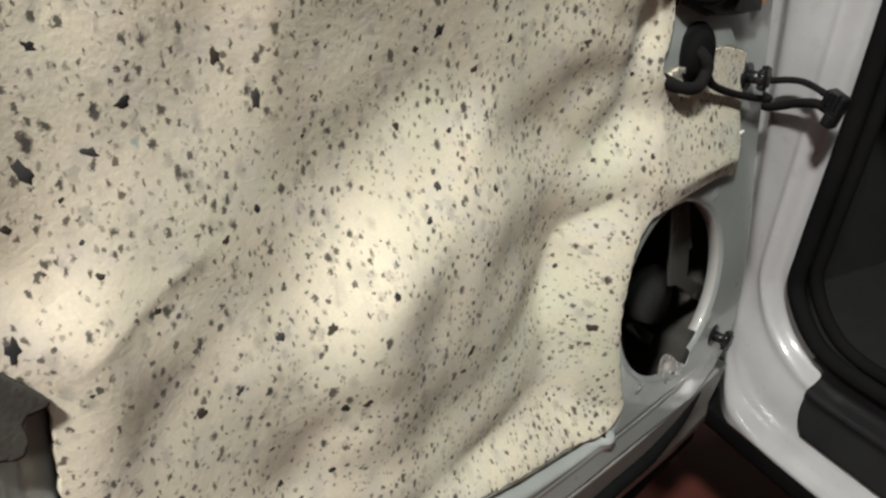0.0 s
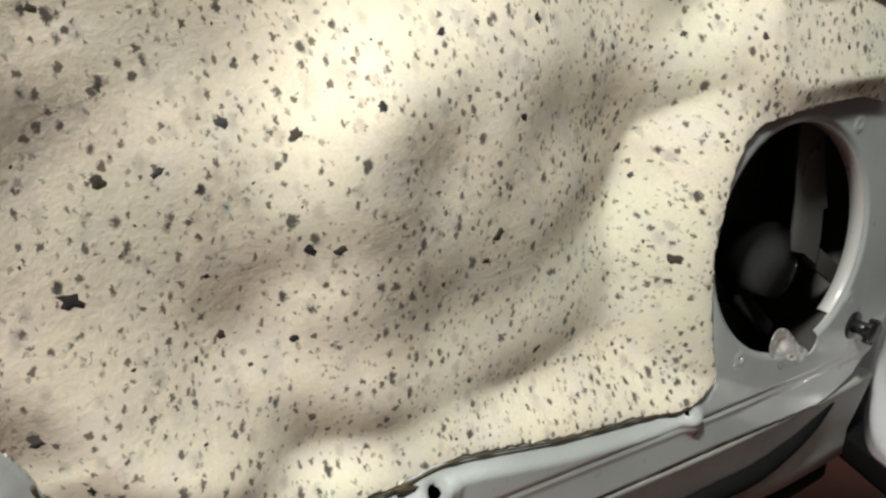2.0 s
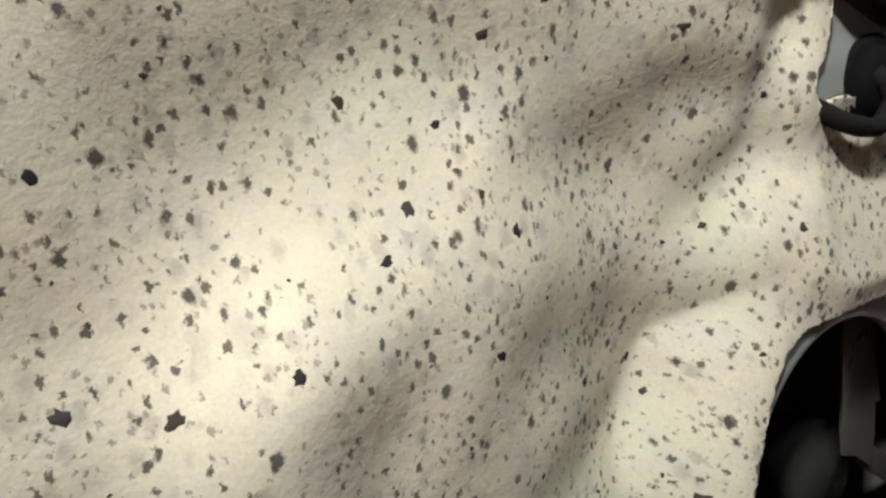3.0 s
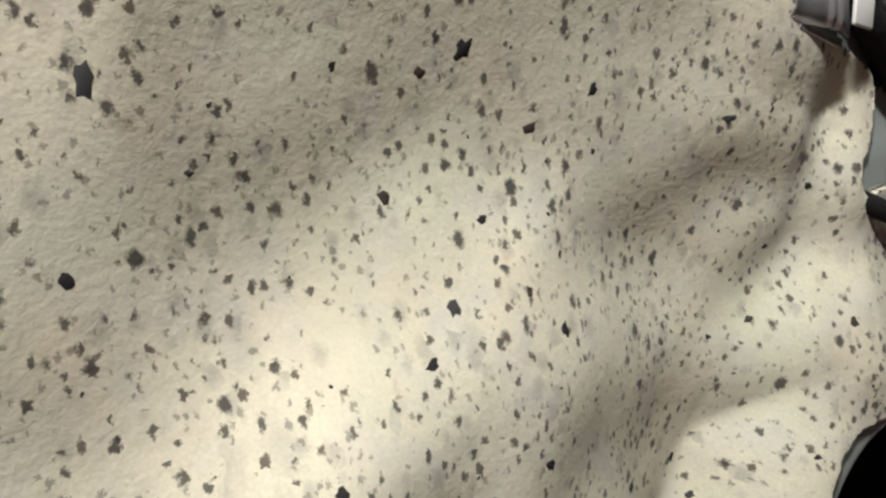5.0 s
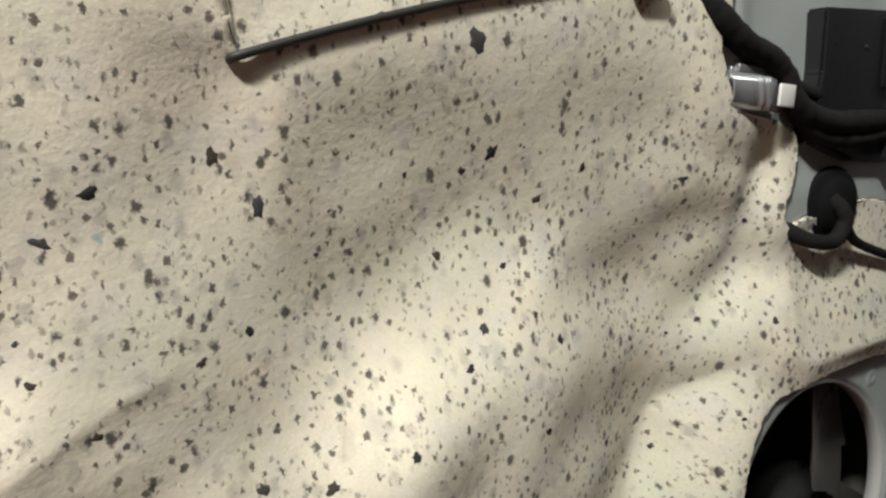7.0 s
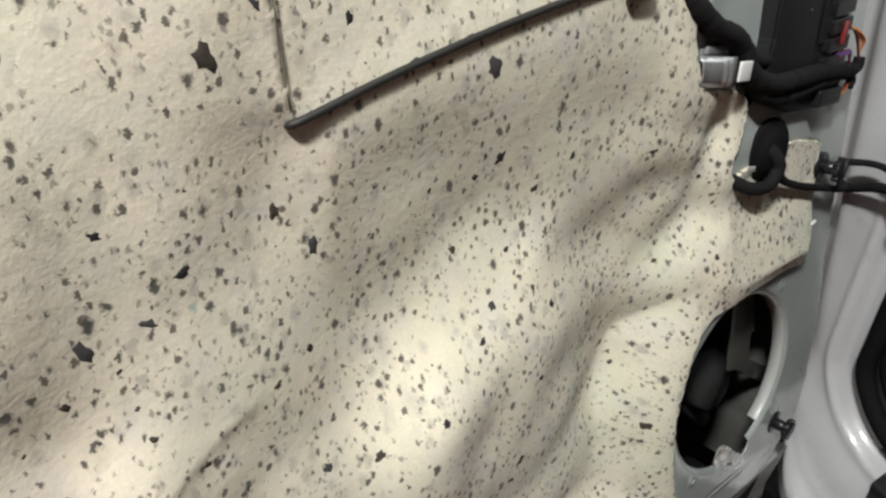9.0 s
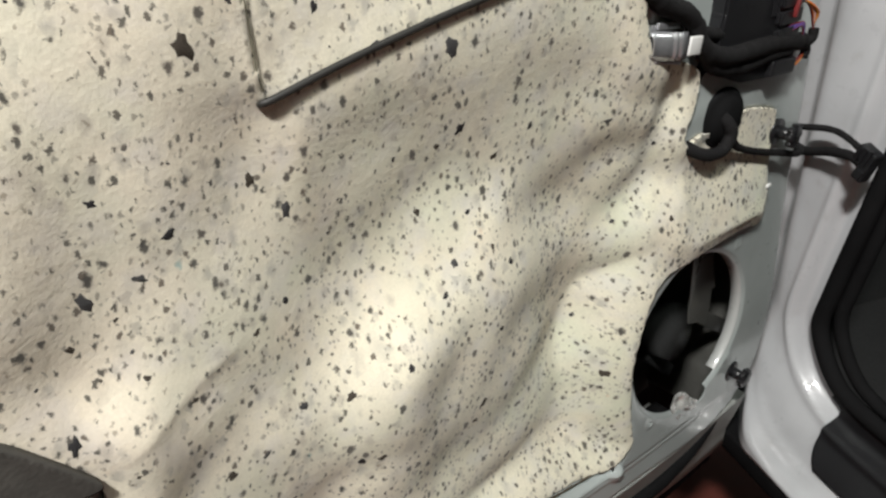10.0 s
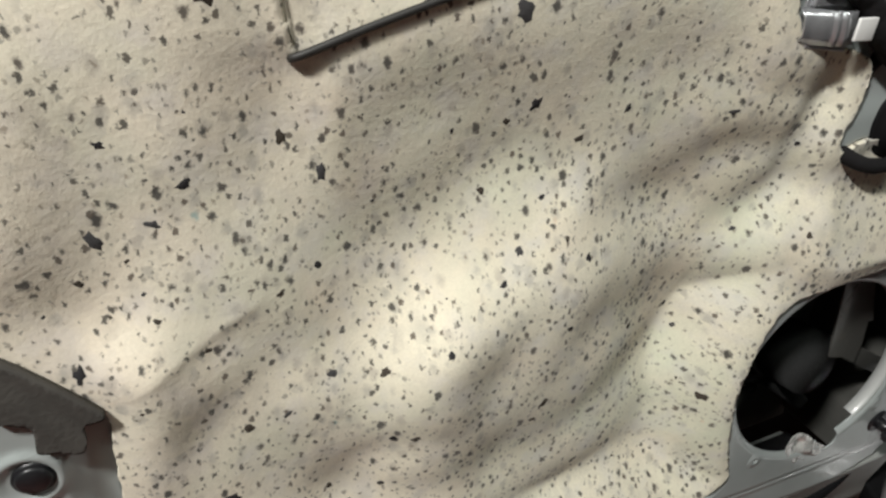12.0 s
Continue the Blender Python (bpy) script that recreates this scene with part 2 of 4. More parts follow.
def to_poly(x, z, poly):
    """Signed distance to a closed outline: negative inside."""
    x, z = np.asarray(x, float), np.asarray(z, float)
    best, inside = np.full(x.shape, 1e9), np.zeros(x.shape, bool)
    for (ax, az), (bx, bz) in zip(poly, poly[1:] + poly[:1]):
        dx, dz = bx - ax, bz - az
        s = np.clip(((x - ax) * dx + (z - az) * dz) / (dx * dx + dz * dz + 1e-12), 0, 1)
        best = np.minimum(best, (x - ax - s * dx) ** 2 + (z - az - s * dz) ** 2)
        if az != bz:
            inside ^= ((az > z) != (bz > z)) & (x < dx * (z - az) / dz + ax)
    best = np.sqrt(best)
    return np.where(inside, -best, best)


def smooth(v):
    v = np.clip(v, 0, 1)
    return v * v * (3 - 2 * v)


def rounded_outline(points, per=6):
    return [(p.x, p.z) for p in spline([(x, 0, z) for x, z in points], per, True)]


def sheet(name, x0, x1, z0, z1, step, depth, sdf, place=None, back=0.0):
    """A pressed sheet: a grid over x and z, cut where sdf is positive, with its depth from a function."""
    nx, nz = int((x1 - x0) / step) + 1, int((z1 - z0) / step) + 1
    x, z = np.meshgrid(np.linspace(x0, x1, nx), np.linspace(z0, z1, nz), indexing="ij")
    d = sdf(x, z)
    keep = d < 0
    xx, zz = x.copy(), z.copy()
    for _ in range(4):
        dd, e = sdf(xx, zz), 0.0006
        gx, gz = (sdf(xx + e, zz) - dd) / e, (sdf(xx, zz + e) - dd) / e
        g = np.maximum(np.hypot(gx, gz), 0.3) ** 2
        move = np.where(keep, 0, dd)
        xx, zz = xx - np.clip(move * gx / g, -step, step), zz - np.clip(move * gz / g, -step, step)
    y = depth(xx, zz)
    idx = np.arange(nx * nz).reshape(nx, nz)
    q = np.stack([idx[:-1, :-1], idx[1:, :-1], idx[1:, 1:], idx[:-1, 1:]], -1).reshape(-1, 4)
    q = q[keep.ravel()[q].any(1)]
    used, inv = np.unique(q, return_inverse=True)
    co = np.stack([xx, y, zz], -1).reshape(-1, 3)[used]
    if place is not None:
        co = place(co)
    q = inv.reshape(-1, 4)
    if back:
        # second layer and closed rims
        n = len(co)
        e = np.concatenate([q[:, [k, (k + 1) % 4]] for k in range(4)])
        key = np.sort(e, 1) @ np.array([n, 1])
        _, at, count = np.unique(key, return_index=True, return_counts=True)
        rim = e[at[count == 1]]
        co = np.concatenate([co, co + (np.array([0, back, 0]) if place is None else np.array(V) * back)])
        q = np.concatenate([q, q[:, ::-1] + n, np.stack([rim[:, 1], rim[:, 0], rim[:, 0] + n, rim[:, 1] + n], 1)])
    return mesh_of(name, co, q)


def thick(ob, amount, offset=1.0):
    s = ob.modifiers.new("thickness", "SOLIDIFY")
    s.thickness, s.offset = amount, offset
    return ob


# ---- the room ----
def room():
    bm = bmesh.new()
    box(bm, (0, 0, -0.05), (9, 9, 0.1))
    tagged(part("floor", bm, FLOOR_MAT, None, smooth=False), "worn red painted concrete workshop floor", "floor", kind="structure")
    for n, (c, s) in enumerate((((0, 4.55, 2.5), (9.2, 0.1, 5.0)), ((0, -4.55, 2.5), (9.2, 0.1, 5.0)), ((4.55, 0, 2.5), (0.1, 9, 5.0)), ((-4.55, 0, 2.5), (0.1, 9, 5.0)))):
        bm = bmesh.new()
        box(bm, c, s)
        tagged(part("wall_" + ("north", "south", "east", "west")[n], bm, WALL_MAT, None, smooth=False), "plain grey workshop wall", "wall", kind="structure")
    bm = bmesh.new()
    box(bm, (0, 0, 5.05), (9.2, 9.2, 0.1))
    tagged(part("ceiling", bm, WALL_MAT, None, smooth=False), "plain grey workshop ceiling", "ceiling", kind="structure")


room()

# ---- the felt sheet: outline and folds ----
HOLE, HOLE_R = (0.7318, 0.5938), 0.092


def base_y(x, z):
    """The door's inner panel: its front half leans in towards the sill."""
    return smooth((x - 0.4) / 0.3) * (-0.007 + 0.035 * (z - 0.5))


def ring_r(x, z):
    """Distance from the centre of the oval speaker opening, HOLE_R on its edge."""
    u, v = x - HOLE[0], z - HOLE[1]
    return HOLE_R * np.hypot((v - u) * 0.7071 / 0.0968, (u + v) * 0.7071 / 0.0868)


FELT_EDGE = [
    (0.02, 1.10), (0.02, 0.92), (0.10, 0.848), (0.160, 0.824), (0.181, 0.809), (0.196, 0.788), (0.209, 0.768),
    (0.206, 0.740), (0.201, 0.705), (0.198, 0.672), (0.203, 0.654), (0.207, 0.634), (0.222, 0.601), (0.226, 0.587),
    (0.242, 0.567), (0.258, 0.554), (0.292, 0.534), (0.334, 0.522), (0.372, 0.519), (0.395, 0.519), (0.418, 0.521),
    (0.440, 0.519), (0.475, 0.511), (0.513, 0.503), (0.555, 0.497), (0.606, 0.491), (0.629, 0.498), (0.643, 0.509), (0.641, 0.525),
    (0.636, 0.548), (0.633, 0.580), (0.632, 0.605), (0.636, 0.626), (0.643, 0.652), (0.649, 0.669), (0.663, 0.687), (0.690, 0.694), (0.730, 0.698), (0.785, 0.698),
    (0.817, 0.695), (0.821, 0.745), (0.821, 0.790), (0.817, 0.807), (0.772, 0.818), (0.746, 0.816), (0.730, 0.811),
    (0.702, 0.813), (0.690, 0.812), (0.677, 0.809), (0.672, 0.817), (0.675, 0.828), (0.679, 0.833), (0.682, 0.848),
    (0.683, 0.862), (0.675, 0.873), (0.654, 0.881), (0.624, 0.888), (0.616, 0.896), (0.609, 0.912), (0.605, 0.932), (0.613, 0.944),
]
FELT_EDGE += [(0.612, 1.02), (0.605, 1.10)]
FELT_POLY = rounded_outline(FELT_EDGE, 4)


def ridge(x, z, cx, cz, a, b, turn, rise):
    c, s = math.cos(radians(turn)), math.sin(radians(turn))
    u, v = (x - cx) * c + (z - cz) * s, -(x - cx) * s + (z - cz) * c
    return rise * np.exp(-0.5 * ((u / a) ** 2 + (v / b) ** 2))


def folds(x, z):
    """How far the felt lies behind the door's frame: hollows plus, swells minus."""
    y = -0.0032 + 0.0017 * (x - 0.45) + 0.0691 * (z - 0.75)
    y = y + ridge(x, z, 0.411, 0.743, 0.200, 0.090, 94, 0.0404)
    y = y + ridge(x, z, 0.385, 0.723, 0.030, 0.017, 53, -0.0113)
    y = y + ridge(x, z, 0.444, 0.600, 0.108, 0.021, 23, 0.0192)
    y = y + ridge(x, z, 0.640, 0.857, 0.031, 0.045, -106, 0.0334)
    y = y + ridge(x, z, 0.446, 0.590, 0.032, 0.021, 79, -0.0042)
    y = y + ridge(x, z, 0.272, 0.678, 0.070, 0.018, 29, -0.0091)
    y = y + ridge(x, z, 0.260, 0.775, 0.026, 0.053, 71, 0.0251)
    y = y + ridge(x, z, 0.325, 0.603, 0.025, 0.044, 45, 0.0298)
    y = y + ridge(x, z, 0.566, 0.492, 0.120, 0.065, 88, 0.0699)
    y = y + ridge(x, z, 0.660, 0.785, 0.122, 0.034, -3, 0.0436)
    y = y + ridge(x, z, 0.340, 0.591, 0.032, 0.018, -24, -0.0219)
    y = y + ridge(x, z, 0.295, 0.933, 0.024, 0.052, -22, -0.0224)
    y = y + ridge(x, z, 0.469, 0.803, 0.031, 0.019, 50, 0.0178)
    y = y + ridge(x, z, 0.679, 0.755, 0.040, 0.020, 47, -0.0328)
    y = y + ridge(x, z, 0.429, 0.930, 0.117, 0.024, 15, -0.0102)
    y = y + ridge(x, z, 0.279, 0.680, 0.048, 0.021, 26, 0.0177)
    y = y + ridge(x, z, 0.254, 0.776, 0.025, 0.017, 43, 0.0125)
    y = y + ridge(x, z, 0.453, 0.725, 0.092, 0.019, 55, 0.0097)
    y = y + ridge(x, z, 0.607, 0.687, 0.035, 0.048, 62, 0.0255)
    y = y + ridge(x, z, 0.627, 0.856, 0.085, 0.034, 95, -0.0467)
    y = y + ridge(x, z, 0.445, 0.738, 0.061, 0.036, 41, -0.0316)
    y = y + ridge(x, z, 0.335, 0.938, 0.035, 0.020, 64, -0.0123)
    y = y + ridge(x, z, 0.477, 0.806, 0.030, 0.022, 16, -0.0202)
    y = y + ridge(x, z, 0.430, 0.594, 0.113, 0.021, 22, -0.0202)
    y = y + ridge(x, z, 0.401, 0.550, 0.160, 0.020, -8, -0.0103)
    y = y + ridge(x, z, 0.587, 0.533, 0.060, 0.021, 27, -0.0199)
    y = y + ridge(x, z, 0.646, 0.714, 0.041, 0.020, 17, 0.0130)
    y = y + ridge(x, z, 0.644, 0.736, 0.024, 0.019, -5, 0.0116)
    y = y + ridge(x, z, 0.252, 0.773, 0.024, 0.039, 86, -0.0386)
    y = y + ridge(x, z, 0.353, 0.655, 0.038, 0.018, 6, 0.0108)
    y = y + ridge(x, z, 0.638, 0.778, 0.044, 0.015, 42, 0.0099)
    y = y + ridge(x, z, 0.574, 0.523, 0.025, 0.017, 30, 0.0194)
    y = y + ridge(x, z, 0.302, 0.923, 0.029, 0.064, -39, 0.0213)
    y = y + ridge(x, z, 0.472, 0.893, 0.128, 0.022, 27, -0.0051)
    y = y + ridge(x, z, 0.449, 0.589, 0.029, 0.027, 30, 0.0072)
    y = y + ridge(x, z, 0.534, 0.575, 0.043, 0.029, 10, -0.0118)
    y = y + ridge(x, z, 0.395, 0.660, 0.036, 0.028, 11, -0.0240)
    y = y + ridge(x, z, 0.355, 0.549, 0.051, 0.031, -11, 0.0154)
    y = y + ridge(x, z, 0.493, 0.636, 0.072, 0.028, 18, -0.0062)
    y = y + ridge(x, z, 0.612, 0.821, 0.031, 0.015, -4, 0.0209)
    y = y + ridge(x, z, 0.247, 0.727, 0.056, 0.015, 49, 0.0031)
    y = y + ridge(x, z, 0.565, 0.636, 0.045, 0.026, 64, 0.0060)
    y = y + ridge(x, z, 0.445, 0.539, 0.068, 0.023, -13, 0.0107)
    y = y + ridge(x, z, 0.608, 0.826, 0.051, 0.015, 6, -0.0112)
    y = y + ridge(x, z, 0.666, 0.805, 0.041, 0.015, 7, -0.0075)
    y = y + ridge(x, z, 0.625, 0.853, 0.047, 0.020, 59, 0.0080)
    y = y + ridge(x, z, 0.301, 0.558, 0.049, 0.021, -14, 0.0033)
    y = y + ridge(x, z, 0.340, 0.582, 0.044, 0.016, 1, 0.0035)
    y = y + ridge(x, z, 0.261, 0.726, 0.024, 0.028, 29, 0.0057)
    y = y + ridge(x, z, 0.262, 0.702, 0.054, 0.031, 48, -0.0043)
    y = y + ridge(x, z, 0.397, 0.556, 0.050, 0.015, 2, 0.0037)
    y = y + ridge(x, z, 0.496, 0.604, 0.050, 0.026, 43, 0.0012)
    y = y + ridge(x, z, 0.575, 0.564, 0.039, 0.025, 63, 0.0019)
    y = y + ridge(x, z, 0.194, 0.886, 0.025, 0.061, -15, -0.0086)
    y = y + ridge(x, z, 0.282, 0.681, 0.061, 0.035, 40, 0.0013)
    y = y + ridge(x, z, 0.298, 0.621, 0.051, 0.029, 19, -0.0012)
    y = y + ridge(x, z, 0.520, 0.581, 0.060, 0.025, 30, 0.0009)
    y = y + ridge(x, z, 0.621, 0.773, 0.053, 0.029, 24, -0.0033)
    y = y + ridge(x, z, 0.596, 0.839, 0.045, 0.030, 18, 0.0050)
    y = y + ridge(x, z, 0.406, 0.901, 0.086, 0.037, 1, 0.0051)
    y = y + ridge(x, z, 0.582, 0.701, 0.040, 0.030, 61, -0.0010)
    y = y + ridge(x, z, 0.594, 0.690, 0.040, 0.020, 45, -0.0070)
    y = y + crest(x, z, (0.205, 0.768), (0.285, 0.795), 0.010, 0.026, 0.07)
    y = y + trough(x, z, (0.578, 0.585), (0.602, 0.712), 0.0035, 0.028, 0.024)
    y = y * (1 - 0.5 * smooth((x - 0.50) / 0.12) * smooth((z - 0.70) / 0.12))
    # the tab beside the grommet lies flat on the metal
    k = smooth((x - 0.630) / 0.04) * smooth((z - 0.685) / 0.03)
    y = y * (1 - k) + k * np.clip(0.009 - 0.10 * (x - 0.67) + 0.12 * (z - 0.77), -0.008, 0.016)
    y = y + ridge(x, z, 0.382, 0.925, 0.045, 0.045, 0, 0.0058)
    y = y + ridge(x, z, 0.706, 0.736, 0.030, 0.030, 0, -0.0052)
    y = y + ridge(x, z, 0.220, 0.646, 0.070, 0.070, 0, 0.0041)
    y = y + ridge(x, z, 0.472, 0.709, 0.070, 0.070, 0, -0.0066)
    y = y + ridge(x, z, 0.625, 0.790, 0.030, 0.030, 0, 0.0051)
    y = y + ridge(x, z, 0.261, 0.965, 0.045, 0.045, 0, -0.0013)
    y = y + ridge(x, z, 0.382, 0.601, 0.030, 0.030, 0, -0.0080)
    y = y + ridge(x, z, 0.301, 0.560, 0.045, 0.045, 0, 0.0053)
    y = y + ridge(x, z, 0.301, 0.763, 0.030, 0.030, 0, 0.0041)
    y = y + ridge(x, z, 0.220, 0.871, 0.030, 0.030, 0, 0.0022)
    y = y + ridge(x, z, 0.355, 0.979, 0.030, 0.030, 0, -0.0066)
    y = y + ridge(x, z, 0.355, 0.871, 0.030, 0.030, 0, -0.0023)
    y = y + ridge(x, z, 0.585, 0.722, 0.045, 0.045, 0, 0.0053)
    y = y + ridge(x, z, 0.571, 0.898, 0.030, 0.030, 0, 0.0055)
    y = y + ridge(x, z, 0.436, 0.628, 0.030, 0.030, 0, 0.0029)
    y = y + ridge(x, z, 0.706, 0.763, 0.030, 0.030, 0, -0.0048)
    y = y + ridge(x, z, 0.355, 0.547, 0.030, 0.030, 0, 0.0031)
    y = y + ridge(x, z, 0.544, 0.520, 0.045, 0.045, 0, 0.0043)
    y = y + ridge(x, z, 0.571, 0.628, 0.030, 0.030, 0, 0.0043)
    y = y + ridge(x, z, 0.598, 0.835, 0.070, 0.070, 0, 0.0036)
    y = y + ridge(x, z, 0.517, 0.925, 0.030, 0.030, 0, 0.0038)
    y = y + ridge(x, z, 0.328, 0.817, 0.030, 0.030, 0, 0.0039)
    y = y + ridge(x, z, 0.247, 0.844, 0.030, 0.030, 0, 0.0019)
    y = y + ridge(x, z, 0.328, 0.898, 0.030, 0.030, 0, 0.0027)
    y = y + ridge(x, z, 0.301, 0.655, 0.030, 0.030, 0, -0.0024)
    y = y + ridge(x, z, 0.490, 0.763, 0.030, 0.030, 0, -0.0035)
    y = y + ridge(x, z, 0.517, 0.655, 0.030, 0.030, 0, -0.0025)
    y = y + ridge(x, z, 0.733, 0.763, 0.030, 0.030, 0, -0.0045)
    y = y + ridge(x, z, 0.571, 0.790, 0.030, 0.030, 0, 0.0023)
    y = y + ridge(x, z, 0.283, 0.583, 0.070, 0.070, 0, 0.0055)
    y = y + ridge(x, z, 0.247, 0.682, 0.030, 0.030, 0, 0.0028)
    y = y + ridge(x, z, 0.733, 0.736, 0.030, 0.030, 0, -0.0045)
    y = y + ridge(x, z, 0.544, 0.574, 0.030, 0.030, 0, -0.0030)
    y = y + ridge(x, z, 0.355, 0.763, 0.030, 0.030, 0, 0.0021)
    y = y + ridge(x, z, 0.385, 0.910, 0.028, 0.028, 0, 0.0169)
    y = y + ridge(x, z, 0.485, 0.985, 0.065, 0.022, 60, 0.0046)
    y = y + ridge(x, z, 0.385, 0.560, 0.065, 0.022, 150, -0.0046)
    y = y + ridge(x, z, 0.310, 0.735, 0.065, 0.022, 90, -0.0049)
    y = y + ridge(x, z, 0.410, 0.985, 0.065, 0.022, 30, -0.0047)
    y = y + ridge(x, z, 0.285, 0.560, 0.028, 0.028, 0, -0.0037)
    y = y + ridge(x, z, 0.385, 0.885, 0.028, 0.028, 0, -0.0061)
    y = y + ridge(x, z, 0.710, 0.760, 0.065, 0.022, 30, -0.0071)
    y = y + ridge(x, z, 0.260, 0.660, 0.065, 0.022, 120, -0.0081)
    y = y + ridge(x, z, 0.435, 0.760, 0.065, 0.022, 90, 0.0058)
    y = y + ridge(x, z, 0.360, 0.535, 0.065, 0.022, 120, 0.0054)
    y = y + ridge(x, z, 0.535, 0.960, 0.065, 0.022, 60, 0.0036)
    y = y + ridge(x, z, 0.485, 0.535, 0.065, 0.022, 0, 0.0028)
    y = y + ridge(x, z, 0.285, 0.785, 0.080, 0.080, 0, -0.0068)
    y = y + ridge(x, z, 0.410, 0.835, 0.065, 0.022, 0, 0.0017)
    y = y + ridge(x, z, 0.585, 0.635, 0.065, 0.022, 90, 0.0054)
    y = y + ridge(x, z, 0.460, 0.735, 0.065, 0.022, 150, 0.0036)
    y = y + ridge(x, z, 0.235, 0.685, 0.065, 0.022, 60, 0.0027)
    y = y + ridge(x, z, 0.310, 0.910, 0.065, 0.022, 90, 0.0001)
    y = y + ridge(x, z, 0.660, 0.860, 0.065, 0.022, 30, -0.0021)
    y = y + ridge(x, z, 0.635, 0.710, 0.065, 0.022, 0, -0.0034)
    y = y + ridge(x, z, 0.385, 0.635, 0.065, 0.022, 0, -0.0016)
    y = y + ridge(x, z, 0.510, 0.910, 0.065, 0.022, 150, 0.0024)
    y = y + ridge(x, z, 0.335, 0.985, 0.065, 0.022, 150, -0.0041)
    y = y + ridge(x, z, 0.535, 0.810, 0.065, 0.022, 0, 0.0011)
    y = y + ridge(x, z, 0.210, 0.810, 0.028, 0.028, 0, 0.0038)
    y = y + ridge(x, z, 0.235, 0.735, 0.065, 0.022, 0, -0.0032)
    y = y + ridge(x, z, 0.310, 0.560, 0.065, 0.022, 0, -0.0084)
    y = y + ridge(x, z, 0.710, 0.760, 0.028, 0.028, 0, -0.0065)
    y = y + ridge(x, z, 0.460, 0.885, 0.065, 0.022, 120, -0.0015)
    y = y + ridge(x, z, 0.310, 0.610, 0.065, 0.022, 90, -0.0018)
    y = y + ridge(x, z, 0.260, 0.935, 0.065, 0.022, 90, -0.0037)
    y = y + ridge(x, z, 0.385, 0.960, 0.065, 0.022, 30, -0.0101)
    y = y + ridge(x, z, 0.310, 0.910, 0.065, 0.022, 0, 0.0034)
    y = y + ridge(x, z, 0.410, 0.810, 0.065, 0.022, 30, -0.0019)
    y = y + ridge(x, z, 0.210, 0.935, 0.065, 0.022, 150, -0.0023)
    y = y + ridge(x, z, 0.360, 0.535, 0.065, 0.022, 0, 0.0039)
    y = y + ridge(x, z, 0.335, 0.535, 0.065, 0.022, 60, 0.0057)
    y = y + ridge(x, z, 0.360, 0.660, 0.028, 0.028, 0, 0.0029)
    y = y + ridge(x, z, 0.485, 0.960, 0.065, 0.022, 30, 0.0053)
    y = y + ridge(x, z, 0.485, 0.785, 0.065, 0.022, 0, -0.0016)
    y = y + ridge(x, z, 0.435, 0.585, 0.065, 0.022, 90, 0.0024)
    y = y + ridge(x, z, 0.260, 0.685, 0.065, 0.022, 150, -0.0019)
    y = y + ridge(x, z, 0.260, 0.585, 0.065, 0.022, 120, -0.0030)
    y = y + ridge(x, z, 0.435, 0.885, 0.050, 0.050, 0, 0.0070)
    y = y + ridge(x, z, 0.360, 0.860, 0.065, 0.022, 60, 0.0034)
    y = y + ridge(x, z, 0.535, 0.885, 0.065, 0.022, 0, 0.0036)
    y = y + ridge(x, z, 0.435, 0.760, 0.065, 0.022, 90, -0.0021)
    y = y + ridge(x, z, 0.360, 0.910, 0.065, 0.022, 0, -0.0016)
    y = y + ridge(x, z, 0.685, 0.735, 0.080, 0.080, 0, 0.0036)
    y = y + ridge(x, z, 0.310, 0.760, 0.028, 0.028, 0, 0.0024)
    y = y + ridge(x, z, 0.285, 0.885, 0.065, 0.022, 90, 0.0023)
    y = y + ridge(x, z, 0.510, 0.935, 0.065, 0.022, 60, 0.0018)
    y = y + ridge(x, z, 0.485, 0.535, 0.065, 0.022, 150, 0.0025)
    y = y + ridge(x, z, 0.285, 0.685, 0.050, 0.050, 0, 0.0015)
    y = y + ridge(x, z, 0.410, 0.610, 0.065, 0.022, 90, 0.0028)
    y = y + ridge(x, z, 0.435, 0.935, 0.028, 0.028, 0, -0.0026)
    y = y + ridge(x, z, 0.360, 0.660, 0.028, 0.028, 0, 0.0010)
    y = y + ridge(x, z, 0.460, 0.685, 0.065, 0.022, 90, -0.0018)
    y = y + ridge(x, z, 0.385, 0.585, 0.065, 0.022, 90, -0.0014)
    y = y + ridge(x, z, 0.360, 0.835, 0.065, 0.022, 120, 0.0028)
    y = y + ridge(x, z, 0.435, 0.785, 0.065, 0.022, 60, -0.0016)
    y = y + ridge(x, z, 0.535, 0.910, 0.065, 0.022, 120, 0.0031)
    y = y + ridge(x, z, 0.435, 0.810, 0.065, 0.022, 150, -0.0014)
    y = y + ridge(x, z, 0.460, 0.710, 0.065, 0.022, 150, -0.0013)
    y = y + ridge(x, z, 0.360, 0.785, 0.065, 0.022, 90, 0.0020)
    y = y + ridge(x, z, 0.285, 0.935, 0.080, 0.080, 0, 0.0019)
    y = y + ridge(x, z, 0.210, 0.910, 0.065, 0.022, 150, -0.0010)
    y = y + ridge(x, z, 0.585, 0.685, 0.080, 0.080, 0, 0.0022)
    y = y + ridge(x, z, 0.585, 0.760, 0.065, 0.022, 30, 0.0014)
    y = y - 0.45 * np.maximum(y - 0.026, 0) * smooth((x - 0.46) / 0.06) * (1 - smooth((z - 0.60) / 0.06))
    y = y + ridge(x, z, 0.415, 0.558, 0.070, 0.022, 10, -0.0085)
    # the tab beside the grommet swells over the metal and faces a little upwards
    k = smooth((x - 0.655) / 0.04) * smooth((z - 0.684) / 0.02)
